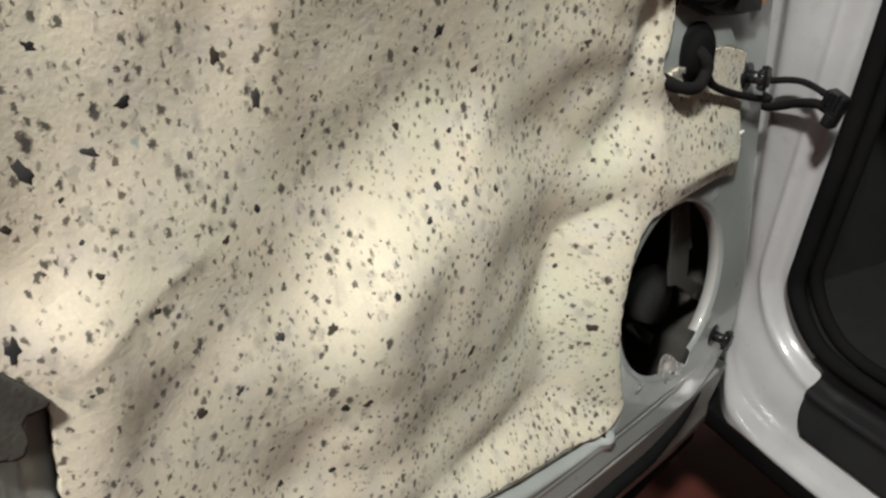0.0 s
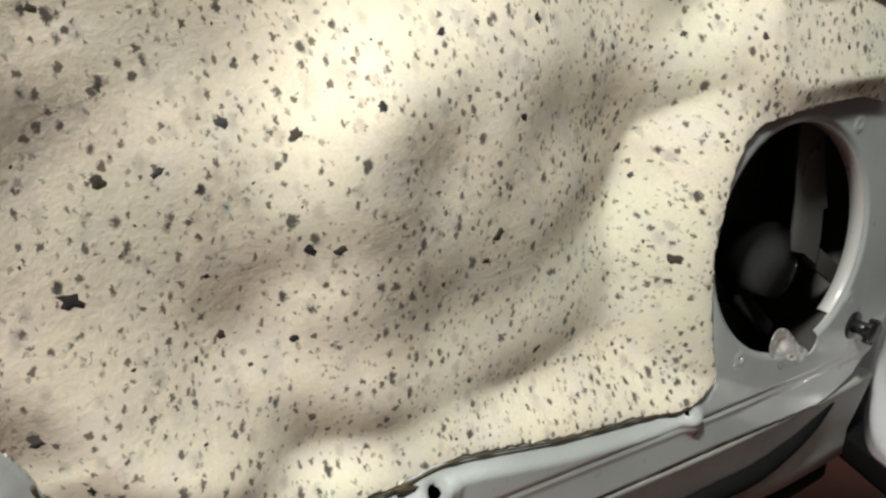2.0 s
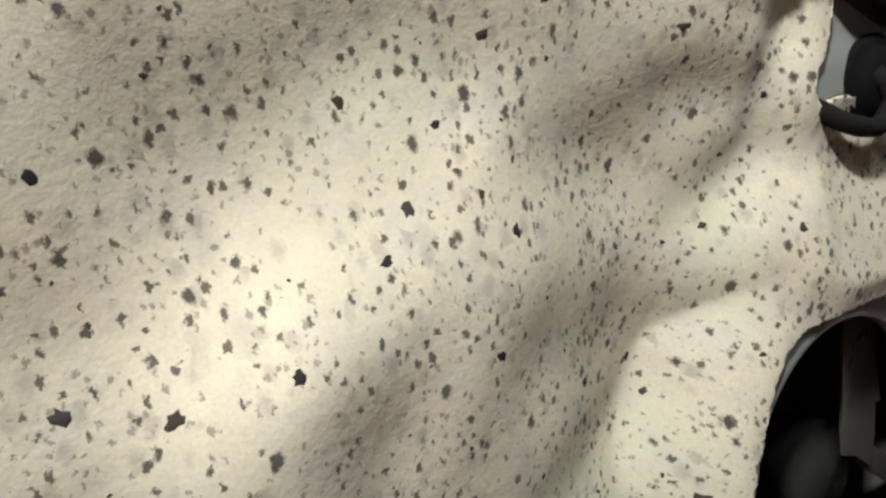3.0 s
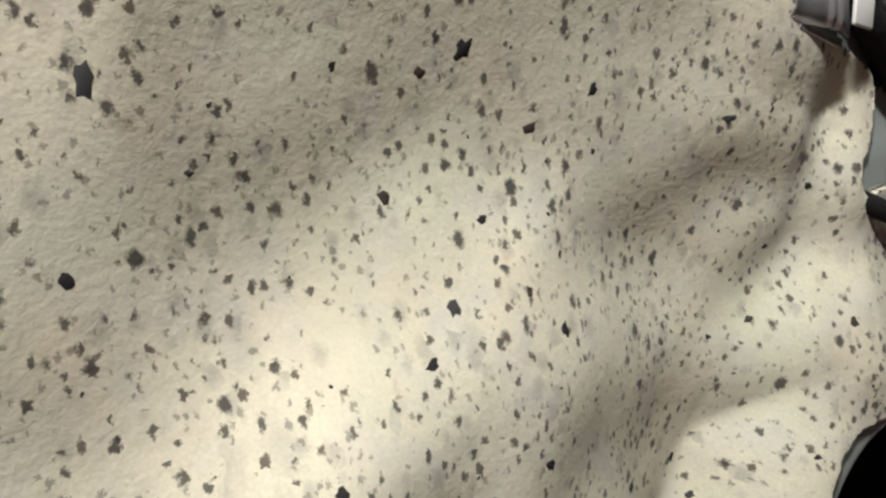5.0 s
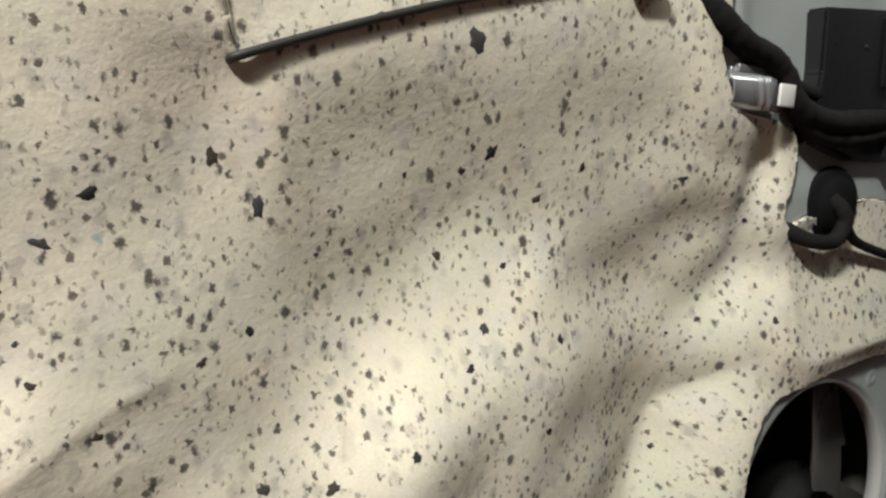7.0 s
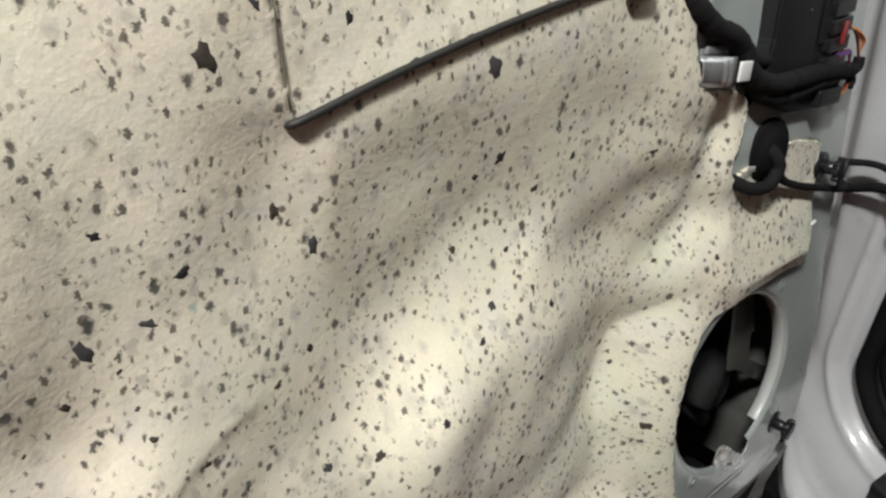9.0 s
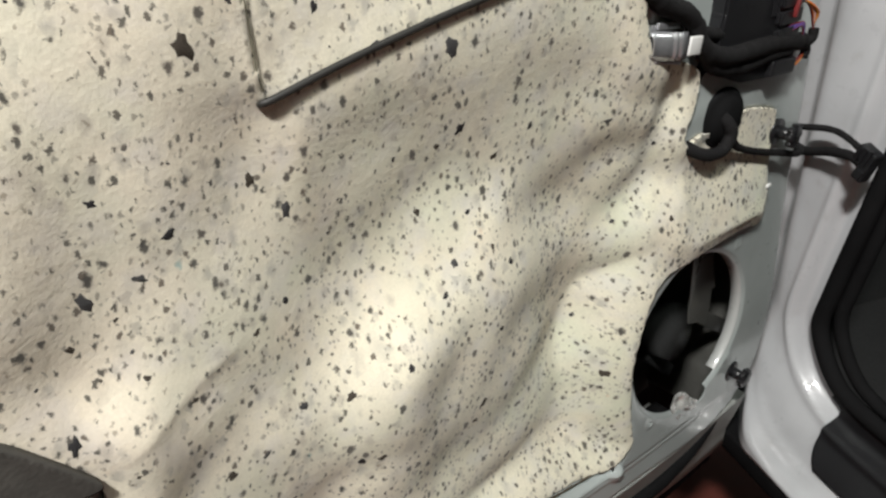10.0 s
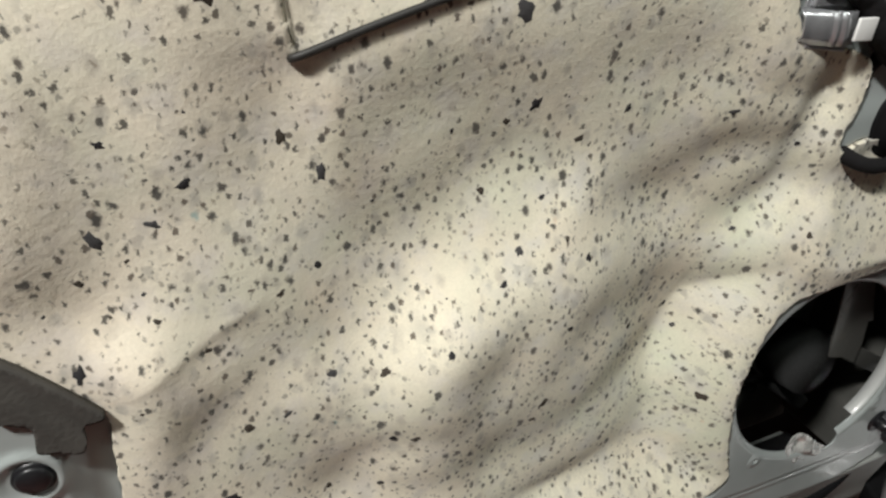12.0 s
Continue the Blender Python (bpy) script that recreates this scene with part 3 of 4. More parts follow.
    return y + k * (base_y(x, z) + np.minimum(-0.0095 + 0.18 * (z - 0.73), -0.001) + 0.0015 * np.sin((x - 0.66) * 40) - y)


def crest(x, z, a, b, depth, near, far):
    """A crisp crest along the line from a to b: the sheet drops on its lower right and comes back slowly."""
    dx, dz = b[0] - a[0], b[1] - a[1]
    n = math.hypot(dx, dz)
    along, s = ((x - a[0]) * dx + (z - a[1]) * dz) / n / n, ((x - a[0]) * dz - (z - a[1]) * dx) / n
    taper = smooth((along + 0.25) / 0.35) * smooth((1.25 - along) / 0.35)
    t = np.maximum(s, 0)
    return depth * taper * (1 - np.exp(-t / near)) * np.exp(-t / far)


def trough(x, z, a, b, depth, upper, lower):
    """A crisp valley along the line from a to b."""
    dx, dz = b[0] - a[0], b[1] - a[1]
    n = math.hypot(dx, dz)
    along, s = ((x - a[0]) * dx + (z - a[1]) * dz) / n / n, ((x - a[0]) * dz - (z - a[1]) * dx) / n
    taper = smooth((along + 0.25) / 0.35) * smooth((1.25 - along) / 0.35)
    return depth * taper * np.where(s > 0, np.exp(-np.abs(s) / lower), np.exp(-np.abs(s) / upper))


def sheet_y(x, z):
    inner = -to_poly(x, z, FELT_POLY)
    edge = base_y(x, z) - 0.003 + 0.0120 * (1 - smooth((z - 0.60) / 0.06)) * (1 - smooth((x - 0.58) / 0.05)) + 0.004 * (1 - smooth((x - 0.25) / 0.1)) - 0.004 * smooth((x - 0.67) / 0.03) * smooth((z - 0.68) / 0.02) * (1 - smooth((z - 0.72) / 0.03))
    reach = 0.040 + 0.024 * smooth((x - 0.48) / 0.08) * (1 - smooth((z - 0.68) / 0.05)) - 0.024 * smooth((x - 0.67) / 0.04)
    y = edge + (folds(x, z) - edge) * smooth((inner + 0.004) / reach)
    y = y + ridge(x, z, 0.282, 0.534, 0.050, 0.019, -32, -0.0050)
    # the rod presses the sheet into a straight line
    zl = rod_z(x)
    near = (1 - smooth(np.where(z > zl, z - zl, (zl - z) * 0.55) / 0.085)) * smooth((x - 0.30) / 0.05) * smooth((0.62 - x) / 0.05)
    y = y + near * (rod_y(x) + 0.0014 - y)
    # the flap beside the torn slit stands proud
    left = slit_x(z) - x
    return y - 0.0028 * np.where(left > 0, np.exp(-left / 0.02), 0) * smooth((z - 0.912) / 0.02)


def felt_y(x, z):
    """The sheet, with its lower front corner worn soft."""
    y = sheet_y(x, z)
    soft = np.exp(-(((x - 0.598) / 0.042) ** 2 + ((z - 0.535) / 0.034) ** 2)) * smooth((-to_poly(x, z, FELT_POLY) - 0.002) / 0.012)
    around = [sheet_y(x + 0.017 * math.cos(a), z + 0.017 * math.sin(a)) for a in (0.4, 1.45, 2.5, 3.54, 4.6, 5.64)]
    return y + soft * (0.14 * y + 0.86 * sum(around) / 6 - y)


def slit_x(z):
    return 0.3320 - 0.17 * np.clip(z - 0.920, 0, 0.03) + 0.0010 * np.sin(z * 160)


def rod_z(x):
    return 0.9205 + 0.270 * (x - 0.332) - 0.36 * np.clip(x - 0.332, 0, 1) ** 2


def rod_y(x):
    return 0.0185 - 0.045 * (x - 0.332)


def torn(x, z):
    """The sheet's outline with a torn, fluffy edge."""
    d = to_poly(x, z, FELT_POLY)
    return d + 0.0007 * np.sin(x * 310 + 2 * np.sin(z * 190)) * np.sin(z * 270 + 1.7 * np.sin(x * 230)) + 0.0004 * np.sin(x * 1300) * np.sin(z * 1500)


felt = empty("insulation_felt", (0.42, 0.02, 0.52))
tagged(felt, "cream pressed fibre felt with dark flecks on a car door", "insulation felt")
fs = part("fleece", sheet("fleece", 0.0, 0.82, 0.49, 1.10, 0.0022, felt_y, torn, back=0.004), FELT, felt)

# ---- the car door ----
car = empty("car", (0.98, 0.0, 0.0))
tagged(car, "white car with its front door open and trim removed", "car")
FRONT = [(-0.30, 1.18), (-0.30, 0.452), (0.40, 0.449), (0.655, 0.441), (0.790, 0.430), (0.845, 0.437), (0.872, 0.459), (0.890, 0.490), (0.898, 0.530), (0.896, 0.600), (0.890, 0.680), (0.885, 0.780), (0.880, 0.900), (0.876, 1.18)]


def panel_edge(x, z):
    return to_poly(x, z, FRONT)


def panel_y(x, z):
    edge = panel_edge(x, z)
    y = base_y(x, z)
    turn = 0.004 + 0.009 * smooth((x - 0.80) / 0.05)
    y = y + 0.028 * np.clip((edge + turn) / (turn + 0.003), 0, 1) ** 2.2
    out = to_poly(x, z, FELT_POLY)
    # rounded shoulder down to the felt
    wide = 0.0165 + 0.0145 * smooth((z - 0.53) / 0.05) * smooth((0.32 - x) / 0.06)
    groove = 0.0105 * (1 - smooth(out / wide)) - 0.0040 * np.exp(-((out - wide - 0.004) / 0.0100) ** 2)
    y = y + groove * (1 - smooth((x - 0.60) / 0.05)) * (out > -0.01)
    y = y + 0.055 * smooth(-out / 0.012)
    # hollow with the wiring, above the grommet
    y = y + 0.003 * smooth((z - 0.826) / 0.03) * smooth((x - 0.60) / 0.02) * (1 - smooth((x - 0.822) / 0.02))
    # speaker seat: a flat ring, then a slope up to the panel
    r = ring_r(x, z)
    side = smooth((x - 0.69) / 0.08)
    y = y - 0.0065 * side * smooth((r - 0.114) / 0.020) * (1 - smooth((r - 0.136) / 0.05))
    y = y + 0.0030 * (1 - smooth((r - HOLE_R) / 0.006)) ** 2
    y = np.maximum(y, base_y(x, z) + 0.052 * smooth(-(out - 0.001) / 0.012))
    # pressed line above the lower fold
    line = 0.4905 - 0.044 * np.clip(x - 0.30, 0, 1)
    y = y + 0.0017 * np.exp(-((z - line) / 0.0018) ** 2) * smooth((x - 0.20) / 0.05) * smooth((0.87 - x) / 0.12)
    y = y + 0.0018 * smooth((line - z) / 0.008) * smooth((x - 0.20) / 0.05)
    q = np.hypot(x - 0.410, z - 0.5085)
    y = y - 0.0036 * np.exp(-((q - 0.0085) / 0.0045) ** 2) + 0.0030 * np.exp(-(q / 0.005) ** 2) - 0.0015 * np.exp(-((q - 0.0155) / 0.003) ** 2)
    q = np.hypot((x - 0.6235) + 0.25 * (z - 0.487), (z - 0.484) * 0.55)
    y = y - 0.0060 * np.exp(-(q / 0.0085) ** 4) + 0.0022 * np.exp(-(np.hypot(x - 0.620, z - 0.4875) / 0.004) ** 2)
    q = np.hypot(np.maximum(x - 0.183, 0) + np.maximum(0.09 - x, 0), z - 0.5855 - 0.05 * (0.183 - x))
    y = y + 0.005 * (1 - smooth((q - 0.009) / 0.006)) - 0.0028 * np.exp(-((q - 0.0185) / 0.004) ** 2)
    for cx, cz in ((0.6735, 0.5155), (0.794, 0.676), (0.816, 0.526)):
        y = y - 0.0012 * np.exp(-((np.hypot(x - cx, z - cz) - 0.0042) / 0.0018) ** 2)
    for cx, cz in ((0.210, 0.529), (0.166, 0.740)):
        q = np.hypot(x - cx, z - cz)
        y = y - 0.0025 * np.exp(-((q - 0.015) / 0.003) ** 2)
    return y


def panel_cut(x, z):
    d = panel_edge(x, z) - 0.003
    d = np.maximum(d, HOLE_R - ring_r(x, z))
    notch = np.minimum(np.hypot(x - 0.7635, z - 0.5020), np.hypot(x - 0.754, z - 0.514)) - 0.0115
    d = np.maximum(d, -notch)
    d = np.maximum(d, 0.0042 - np.hypot(x - 0.410, z - 0.5085))
    d = np.maximum(d, 0.0022 - np.hypot(x - 0.620, z - 0.4875))
    d = np.maximum(d, 0.0088 - np.hypot(np.maximum(x - 0.183, 0) + np.maximum(0.09 - x, 0), z - 0.5855 - 0.05 * (0.183 - x)))
    for cx, cz in ((0.6735, 0.5155), (0.794, 0.676), (0.816, 0.526)):
        d = np.maximum(d, 0.0022 - np.hypot(x - cx, z - cz))
    return d


door = part("door", sheet("door", -0.30, 0.905, 0.424, 1.15, 0.0020, panel_y, panel_cut, back=0.0014), PAINT, car, "silver pressed steel door shell without its trim")


def door_rest():
    # lower skirt below the fold
    verts, faces = [], []
    prof = [(0.026, 0.0015), (0.004, 0.0005), (0.0025, -0.0015), (0.0035, -0.0045), (0.010, -0.030), (0.016, -0.052), (0.020, -0.066), (0.021, -0.080), (0.022, -0.096), (0.030, -0.101), (0.138, -0.101)]
    xs = np.linspace(-0.30, 0.882, 60)
    for x in xs:
        top = 0.4505 if x < 0.4 else 0.4505 - 0.045 * (x - 0.4)
        for y, dz in prof:
            verts.append((x + 0.012 * smooth((x - 0.8) / 0.08) * (-dz / 0.1), y + float(base_y(x, 0.44)), max(top, 0.4325) + dz * (1 + 0.12 * smooth((x - 0.6) / 0.28))))
    m = len(prof)
    for i in range(len(xs) - 1):
        for k in range(m - 1):
            faces.append((i * m + k, i * m + k + 1, (i + 1) * m + k + 1, (i + 1) * m + k))
    part("skirt", mesh_of("skirt", verts, faces), SKIRT_PAINT, door, "grey lower edge of the door, darkened for shade, with dirt")
    tube("door_seal", [(-0.30, 0.012, 0.391), (0.2, 0.012, 0.389), (0.45, 0.008, 0.387), (0.56, 0.005, 0.385), (0.667, 0.003, 0.385), (0.725, 0.002, 0.382), (0.768, 0.002, 0.390), (0.804, 0.002, 0.406), (0.835, 0.004, 0.430)], 0.0095, RUBBER, door, "black rubber door seal", per=10, flat=0.8)
    bm = bmesh.new()
    box(bm, (0.292, 0.068, 0.316), (1.19, 0.096, 0.044), bevel=0.006)
    part("trim_strip", bm, RUBBER, door, "matt black strip along the lower door edge")
    bm = bmesh.new()
    box(bm, (0.30, 0.140, 0.75), (1.20, 0.006, 0.82), bevel=0.002)
    part("outer_skin", bm, CAVITY, door, "dark inside of the outer door skin")
    # hinge face coloured dark for the shade in the door gap
    bm = bmesh.new()
    box(bm, (0.893, 0.080, 0.76), (0.006, 0.112, 0.80), bevel=0.002)
    part("hinge_face", bm, CAVITY, door)
    # unseen caps added at rear and top to keep lamplight out
    for c, size in (((-0.303, 0.075, 0.75), (0.006, 0.13, 0.82)), ((0.30, 0.075, 1.155), (1.20, 0.13, 0.006))):
        bm = bmesh.new()
        box(bm, c, size, bevel=0.002)
        part("light_cap", bm, CAVITY, door)
    # rust-brown grime on the lower front corner
    for cx, cz, sx, sz in ((0.815, 0.372, 0.004, 0.0035), (0.842, 0.385, 0.003, 0.009), (0.852, 0.376, 0.0025, 0.012), (0.832, 0.358, 0.010, 0.003), (0.862, 0.366, 0.003, 0.010), (0.800, 0.357, 0.012, 0.002)):
        bm = bmesh.new()
        bmesh.ops.create_icosphere(bm, subdivisions=2, radius=1.0)
        for v in bm.verts:
            k = 1 + 0.8 * noise.noise(v.co * 2.1 + Vector((cx * 60, 0, cz * 60)))
            v.co = Vector((cx + v.co.x * sx * k, 0.0145 + 0.16 * (0.385 - cz) + v.co.y * 0.0016, cz + v.co.z * sz * k))
        part("grime", bm, GRIME, door, "brown dried grime")


GRIME = plain("dried_grime", (0.075, 0.062, 0.036), 0.8, vary=0.5, grain=220)
door_rest()

# ---- the car body beside the door ----
O = Vector((0.9063, 0.0439, 0.0))
U = Vector((-0.361, -0.9325, 0.0))
V = Vector((0.9325, -0.361, 0.0))


def on_body(co):
    """From (along, inward, up) to the world."""
    base = np.array(O)[None] + co[:, :1] * np.array(U)[None] + co[:, 1:2] * np.array(V)[None]
    base[:, 2] = co[:, 2]
    return base


def lean(z):
    """How far the front edge of the opening leans back at height z."""
    d = np.clip(z - 0.51, 0, 0.5)
    return 0.052 + 0.135 * d - 0.10 * d * d + 0.03 * np.maximum(z - 0.60, 0)


def opening(u, z):
    """Signed distance outside of the door opening: positive on the painted frame."""
    uu = u - lean(z)
    zz = z - 0.447
    r = 0.095
    qu, qz = r - uu, r - zz
    return np.where((qu > 0) & (qz > 0), np.hypot(qu, qz) - r, np.maximum(-uu, -zz))


def frame_w(u, z):
    d = opening(u, z)
    w = 0.084 - 0.010 * smooth((d - 0.020) / 0.012)
    low = smooth((u + 0.03) / 0.10)
    w = w - low * 0.046 * (np.clip((d - 0.028) / 0.066, 0, 1) + 0.06 * np.sin(np.clip((d - 0.028) / 0.066, 0, 1) * math.pi))
    w = w - low * 0.024 * smooth((d - 0.088) / 0.016) - (1 - low) * 0.012 * smooth((d - 0.05) / 0.03)
    w = w - 0.0055 * np.exp(-((d - 0.034) / 0.0055) ** 2) - low * 0.005 * np.exp(-((d - 0.088) / 0.0065) ** 2)
    w = w + 0.034 * smooth((0.006 - u) / 0.05)
    return w


body = part("body", sheet("body", -0.12, 1.1, 0.343, 1.30, 0.0036, frame_w, lambda u, z: np.maximum(-opening(u, z), -10 + 0 * z), on_body), BODY_PAINT, car, "white painted body around the door opening")
thick(body, 0.002, -1.0)


def body_point(u, w, z):
    p = O + U * u + V * w
    return (p.x, p.y, z)


def car_rest():
    line = [(float(lean(z)), z) for z in (1.25, 1.1, 0.95, 0.85, 0.76, 0.68, 0.61, 0.56)]
    line += [(0.055, 0.520), (0.068, 0.490), (0.092, 0.464), (0.120, 0.451), (0.17, 0.447), (0.3, 0.447), (0.6, 0.447), (1.05, 0.447)]
    tube("weatherstrip", [body_point(u + 0.006, 0.078, z + 0.004) for u, z in line], 0.010, RUBBER, body, "black rubber weatherstrip", per=8)
    tube("weatherstrip_lip", [body_point(u + 0.022, 0.088, z + 0.018) for u, z in line], 0.008, RUBBER, body, per=8)
    # closed dark box added for the unlit footwell behind the opening
    rot = Matrix(((U.x, V.x, 0, 0), (U.y, V.y, 0, 0), (0, 0, 1, 0), (0, 0, 0, 1)))
    for c, s in (((0.5, 0.62, 0.65), (1.3, 0.02, 0.6)), ((-0.12, 0.36, 0.65), (0.02, 0.52, 0.6)), ((0.5, 0.36, 0.36), (1.3, 0.52, 0.02)), ((0.5, 0.36, 0.95), (1.3, 0.52, 0.02)), ((1.12, 0.36, 0.65), (0.02, 0.52, 0.6))):
        bm = bmesh.new()
        box(bm, body_point(*c), s, rot)
        part("footwell_shade", bm, DARK, body, "added dark panel for the unlit footwell", smooth=False)
    bm = bmesh.new()
    box(bm, body_point(0.5, 0.055, 0.328), (1.24, 0.10, 0.030), rot, 0.005)
    part("sill_strip", bm, RUBBER, body, "black strip under the sill")
    # black sill cover with a rounded front end
    poly = rounded_outline([(0.121, 0.415), (0.122, 0.437), (0.134, 0.449), (0.5, 0.456), (1.0, 0.456), (1.0, 0.366), (0.5, 0.366), (0.172, 0.366), (0.142, 0.376), (0.126, 0.394)], 4)
    part("sill_cover", sheet("sill_cover", 0.10, 1.0, 0.375, 0.475, 0.002, lambda u, z: frame_w(u, z) - 0.009, lambda u, z: to_poly(u, z, poly), on_body, back=0.004), PLASTIC, body, "black plastic sill cover")


car_rest()


def wheel():
    """The front wheel in the shade behind the door."""
    hub = O - U * 0.44 + V * 0.14
    axis = V
    verts, faces, seg = [], [], 48
    prof = [(-0.10, 0.20), (-0.105, 0.25), (-0.095, 0.295), (-0.06, 0.314), (0.0, 0.316), (0.06, 0.314), (0.095, 0.295), (0.105, 0.25), (0.10, 0.20)]
    for k in range(seg):
        a = 2 * math.pi * k / seg
        rad = U * math.cos(a) + Vector((0, 0, 1)) * math.sin(a)
        for w, r in prof:
            verts.append(Vector((hub.x, hub.y, 0.316)) + axis * w + rad * r)
    m = len(prof)
    for k in range(seg):
        for j in range(m):
            faces.append((k * m + j, k * m + (j + 1) % m, ((k + 1) % seg) * m + (j + 1) % m, ((k + 1) % seg) * m + j))
    w = part("wheel", mesh_of("wheel", verts, faces), RUBBER, car, "black tyre in deep shade")
    # rim in the dark cavity colour, as shade on the steel
    bm = bmesh.new()
    c = Vector((hub.x, hub.y, 0.316))
    rod_along(bm, c - axis * 0.06, c + axis * 0.06, 0.199, 32)
    part("rim", bm, CAVITY, w)


wheel()


# ---- inside the speaker opening ----
def on_ring(r, a, y):
    """A point of the oval opening, r times its size, behind the panel by y."""
    p, q = 0.0968 * r * math.cos(radians(a - 135)), 0.0868 * r * math.sin(radians(a - 135))
    x, z = HOLE[0] + (-p - q) * 0.7071, HOLE[1] + (p - q) * 0.7071
    return (x, y + float(base_y(x, z)), z)


def speaker_opening():
    verts, faces = [], []
    prof = [(1.020, 0.0020), (1.004, 0.0026), (0.992, 0.0050), (0.986, 0.0130), (1.000, 0.0130), (1.012, 0.0060)]
    angles = list(range(-52, 100, 3))
    for a in angles:
        for r, y in prof:
            verts.append(on_ring(r, a, y))
    m = len(prof)
    for i in range(len(angles) - 1):
        for k in range(m):
            faces.append((i * m + k, i * m + (k + 1) % m, (i + 1) * m + (k + 1) % m, (i + 1) * m + k))
    part("speaker_lip", mesh_of("speaker_lip", verts, faces), LIP_PAINT, door, "smooth rolled lip of the speaker opening")
    # bright steel tongue with a pressed cup, torn at its foot
    rim = rounded_outline([(0.722, 0.493), (0.7135, 0.505), (0.714, 0.517), (0.725, 0.5245), (0.737, 0.5175), (0.748, 0.505), (0.764, 0.492), (0.752, 0.4865), (0.744, 0.4905), (0.738, 0.487), (0.729, 0.4925), (0.726, 0.489)], 5)

    def tongue_y(x, z):
        cup = np.hypot(x - 0.7275, (z - 0.510) * 0.9)
        y = -0.0075 + 0.10 * (z - 0.49) + 0.0050 * np.exp(-(cup / 0.0060) ** 4) - 0.0030 * np.exp(-((x - 0.742) / 0.006) ** 2 - ((z - 0.500) / 0.006) ** 2)
        return y + 0.0007 * np.sin(x * 260 + 60 * z) * np.sin(z * 310)
    part("steel_tongue", sheet("steel_tongue", 0.705, 0.770, 0.480, 0.530, 0.0011, tongue_y, lambda x, z: to_poly(x, z, rim), back=0.0008), TONGUE, door, "bright bent steel tongue with a dimple")
    # window guide rail and parts in the dark cavity
    rail = [(0.766, 0.700), (0.772, 0.640), (0.779, 0.584), (0.783, 0.566), (0.800, 0.560), (0.821, 0.545), (0.822, 0.570), (0.819, 0.596), (0.8255, 0.596), (0.811, 0.638), (0.798, 0.700)]
    bm = bmesh.new()
    f = bm.faces.new([bm.verts.new((x, 0.030, z)) for x, z in rail])
    ext = bmesh.ops.extrude_face_region(bm, geom=[f])
    for v in ext["geom"]:
        if isinstance(v, bmesh.types.BMVert):
            v.co.y += 0.002
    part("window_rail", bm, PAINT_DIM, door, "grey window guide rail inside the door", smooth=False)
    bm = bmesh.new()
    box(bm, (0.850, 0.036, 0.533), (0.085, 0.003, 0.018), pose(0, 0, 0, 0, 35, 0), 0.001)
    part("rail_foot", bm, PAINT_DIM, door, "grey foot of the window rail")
    bm = bmesh.new()
    rod_along(bm, (0.768, 0.036, 0.560), (0.768, 0.070, 0.552), 0.032, 32)
    part("regulator_motor", bm, DARK, door, "round black window motor")
    bm = bmesh.new()
    box(bm, (0.778, 0.060, 0.500), (0.075, 0.016, 0.016), pose(0, 0, 0, 0, 44, 0), 0.004)
    rod_along(bm, (0.735, 0.085, 0.510), (0.752, 0.075, 0.500), 0.006, 16)
    part("regulator_block", bm, DARK, door, "black block of the window regulator")
    bm = bmesh.new()
    box(bm, (0.72, 0.10, 0.548), (0.090, 0.012, 0.018), pose(0, 0, 0, 0, -18, 0), 0.004)
    box(bm, (0.745, 0.09, 0.486), (0.018, 0.020, 0.060), pose(0, 0, 0, 0, 20, 0), 0.004)
    part("cross_brace", bm, CAVITY, door)
    tube("cavity_wire", [(0.66, 0.07, 0.52), (0.69, 0.06, 0.515), (0.72, 0.065, 0.53), (0.75, 0.07, 0.515)], 0.003, TAPE, door)


# paler than the door's silver, with fainter smears
LIP_PAINT = paint_material("pale_silver_paint", (0.52, 0.535, 0.52), 0.05)
TONGUE = plain("bare_bright_steel", (0.72, 0.72, 0.69), 0.26, 0.6, grain=160, vary=0.5, bump=0.6)
# paint darkened to put the cavity's shade into the colour, with smears
PAINT_DIM = paint_material("dimmed_paint", (0.10, 0.10, 0.092), 0.5)
speaker_opening()


def plug(cx, cz, r, y, name, parent):
    bm = bmesh.new()
    rod_along(bm, (cx, y + 0.004, cz), (cx, y - 0.002, cz), r * 1.12, 32)
    rod_along(bm, (cx, y - 0.002, cz), (cx, y - 0.0045, cz), r * 1.08, 32, r * 0.78)
    return part(name, bm, PLASTIC, parent, "black plastic blanking plug")


# sheet added close behind the oval hole, for the outer skin's lit grey
bm = bmesh.new()
box(bm, (0.150, 0.017, 0.586), (0.120, 0.002, 0.050), pose(0, 0, 0, -12, 0, 0), 0.0008)
part("hole_backing", bm, PAINT_DIM, door)
plug(0.210, 0.529, 0.0112, 0.0, "blanking_plug", door)
plug(0.169, 0.741, 0.0088, 0.0, "blanking_plug", door)


def black_pad():
    poly = rounded_outline([(0.150, 0.832), (0.160, 0.806), (0.163, 0.785), (0.172, 0.780), (0.180, 0.774), (0.176, 0.759), (0.186, 0.755), (0.196, 0.752), (0.199, 0.766), (0.204, 0.768), (0.2095, 0.769), (0.206, 0.776), (0.195, 0.793), (0.182, 0.811), (0.168, 0.824)], 4)
    ob = part("foam_pad", sheet("foam_pad", 0.14, 0.22, 0.745, 0.84, 0.002, lambda x, z: 0.0005 + 0.0004 * np.sin(x * 300 + z * 170), lambda x, z: to_poly(x, z, poly)), FOAM, door, "black foam pad stuck on the metal")
    thick(ob, 0.006)


black_pad()


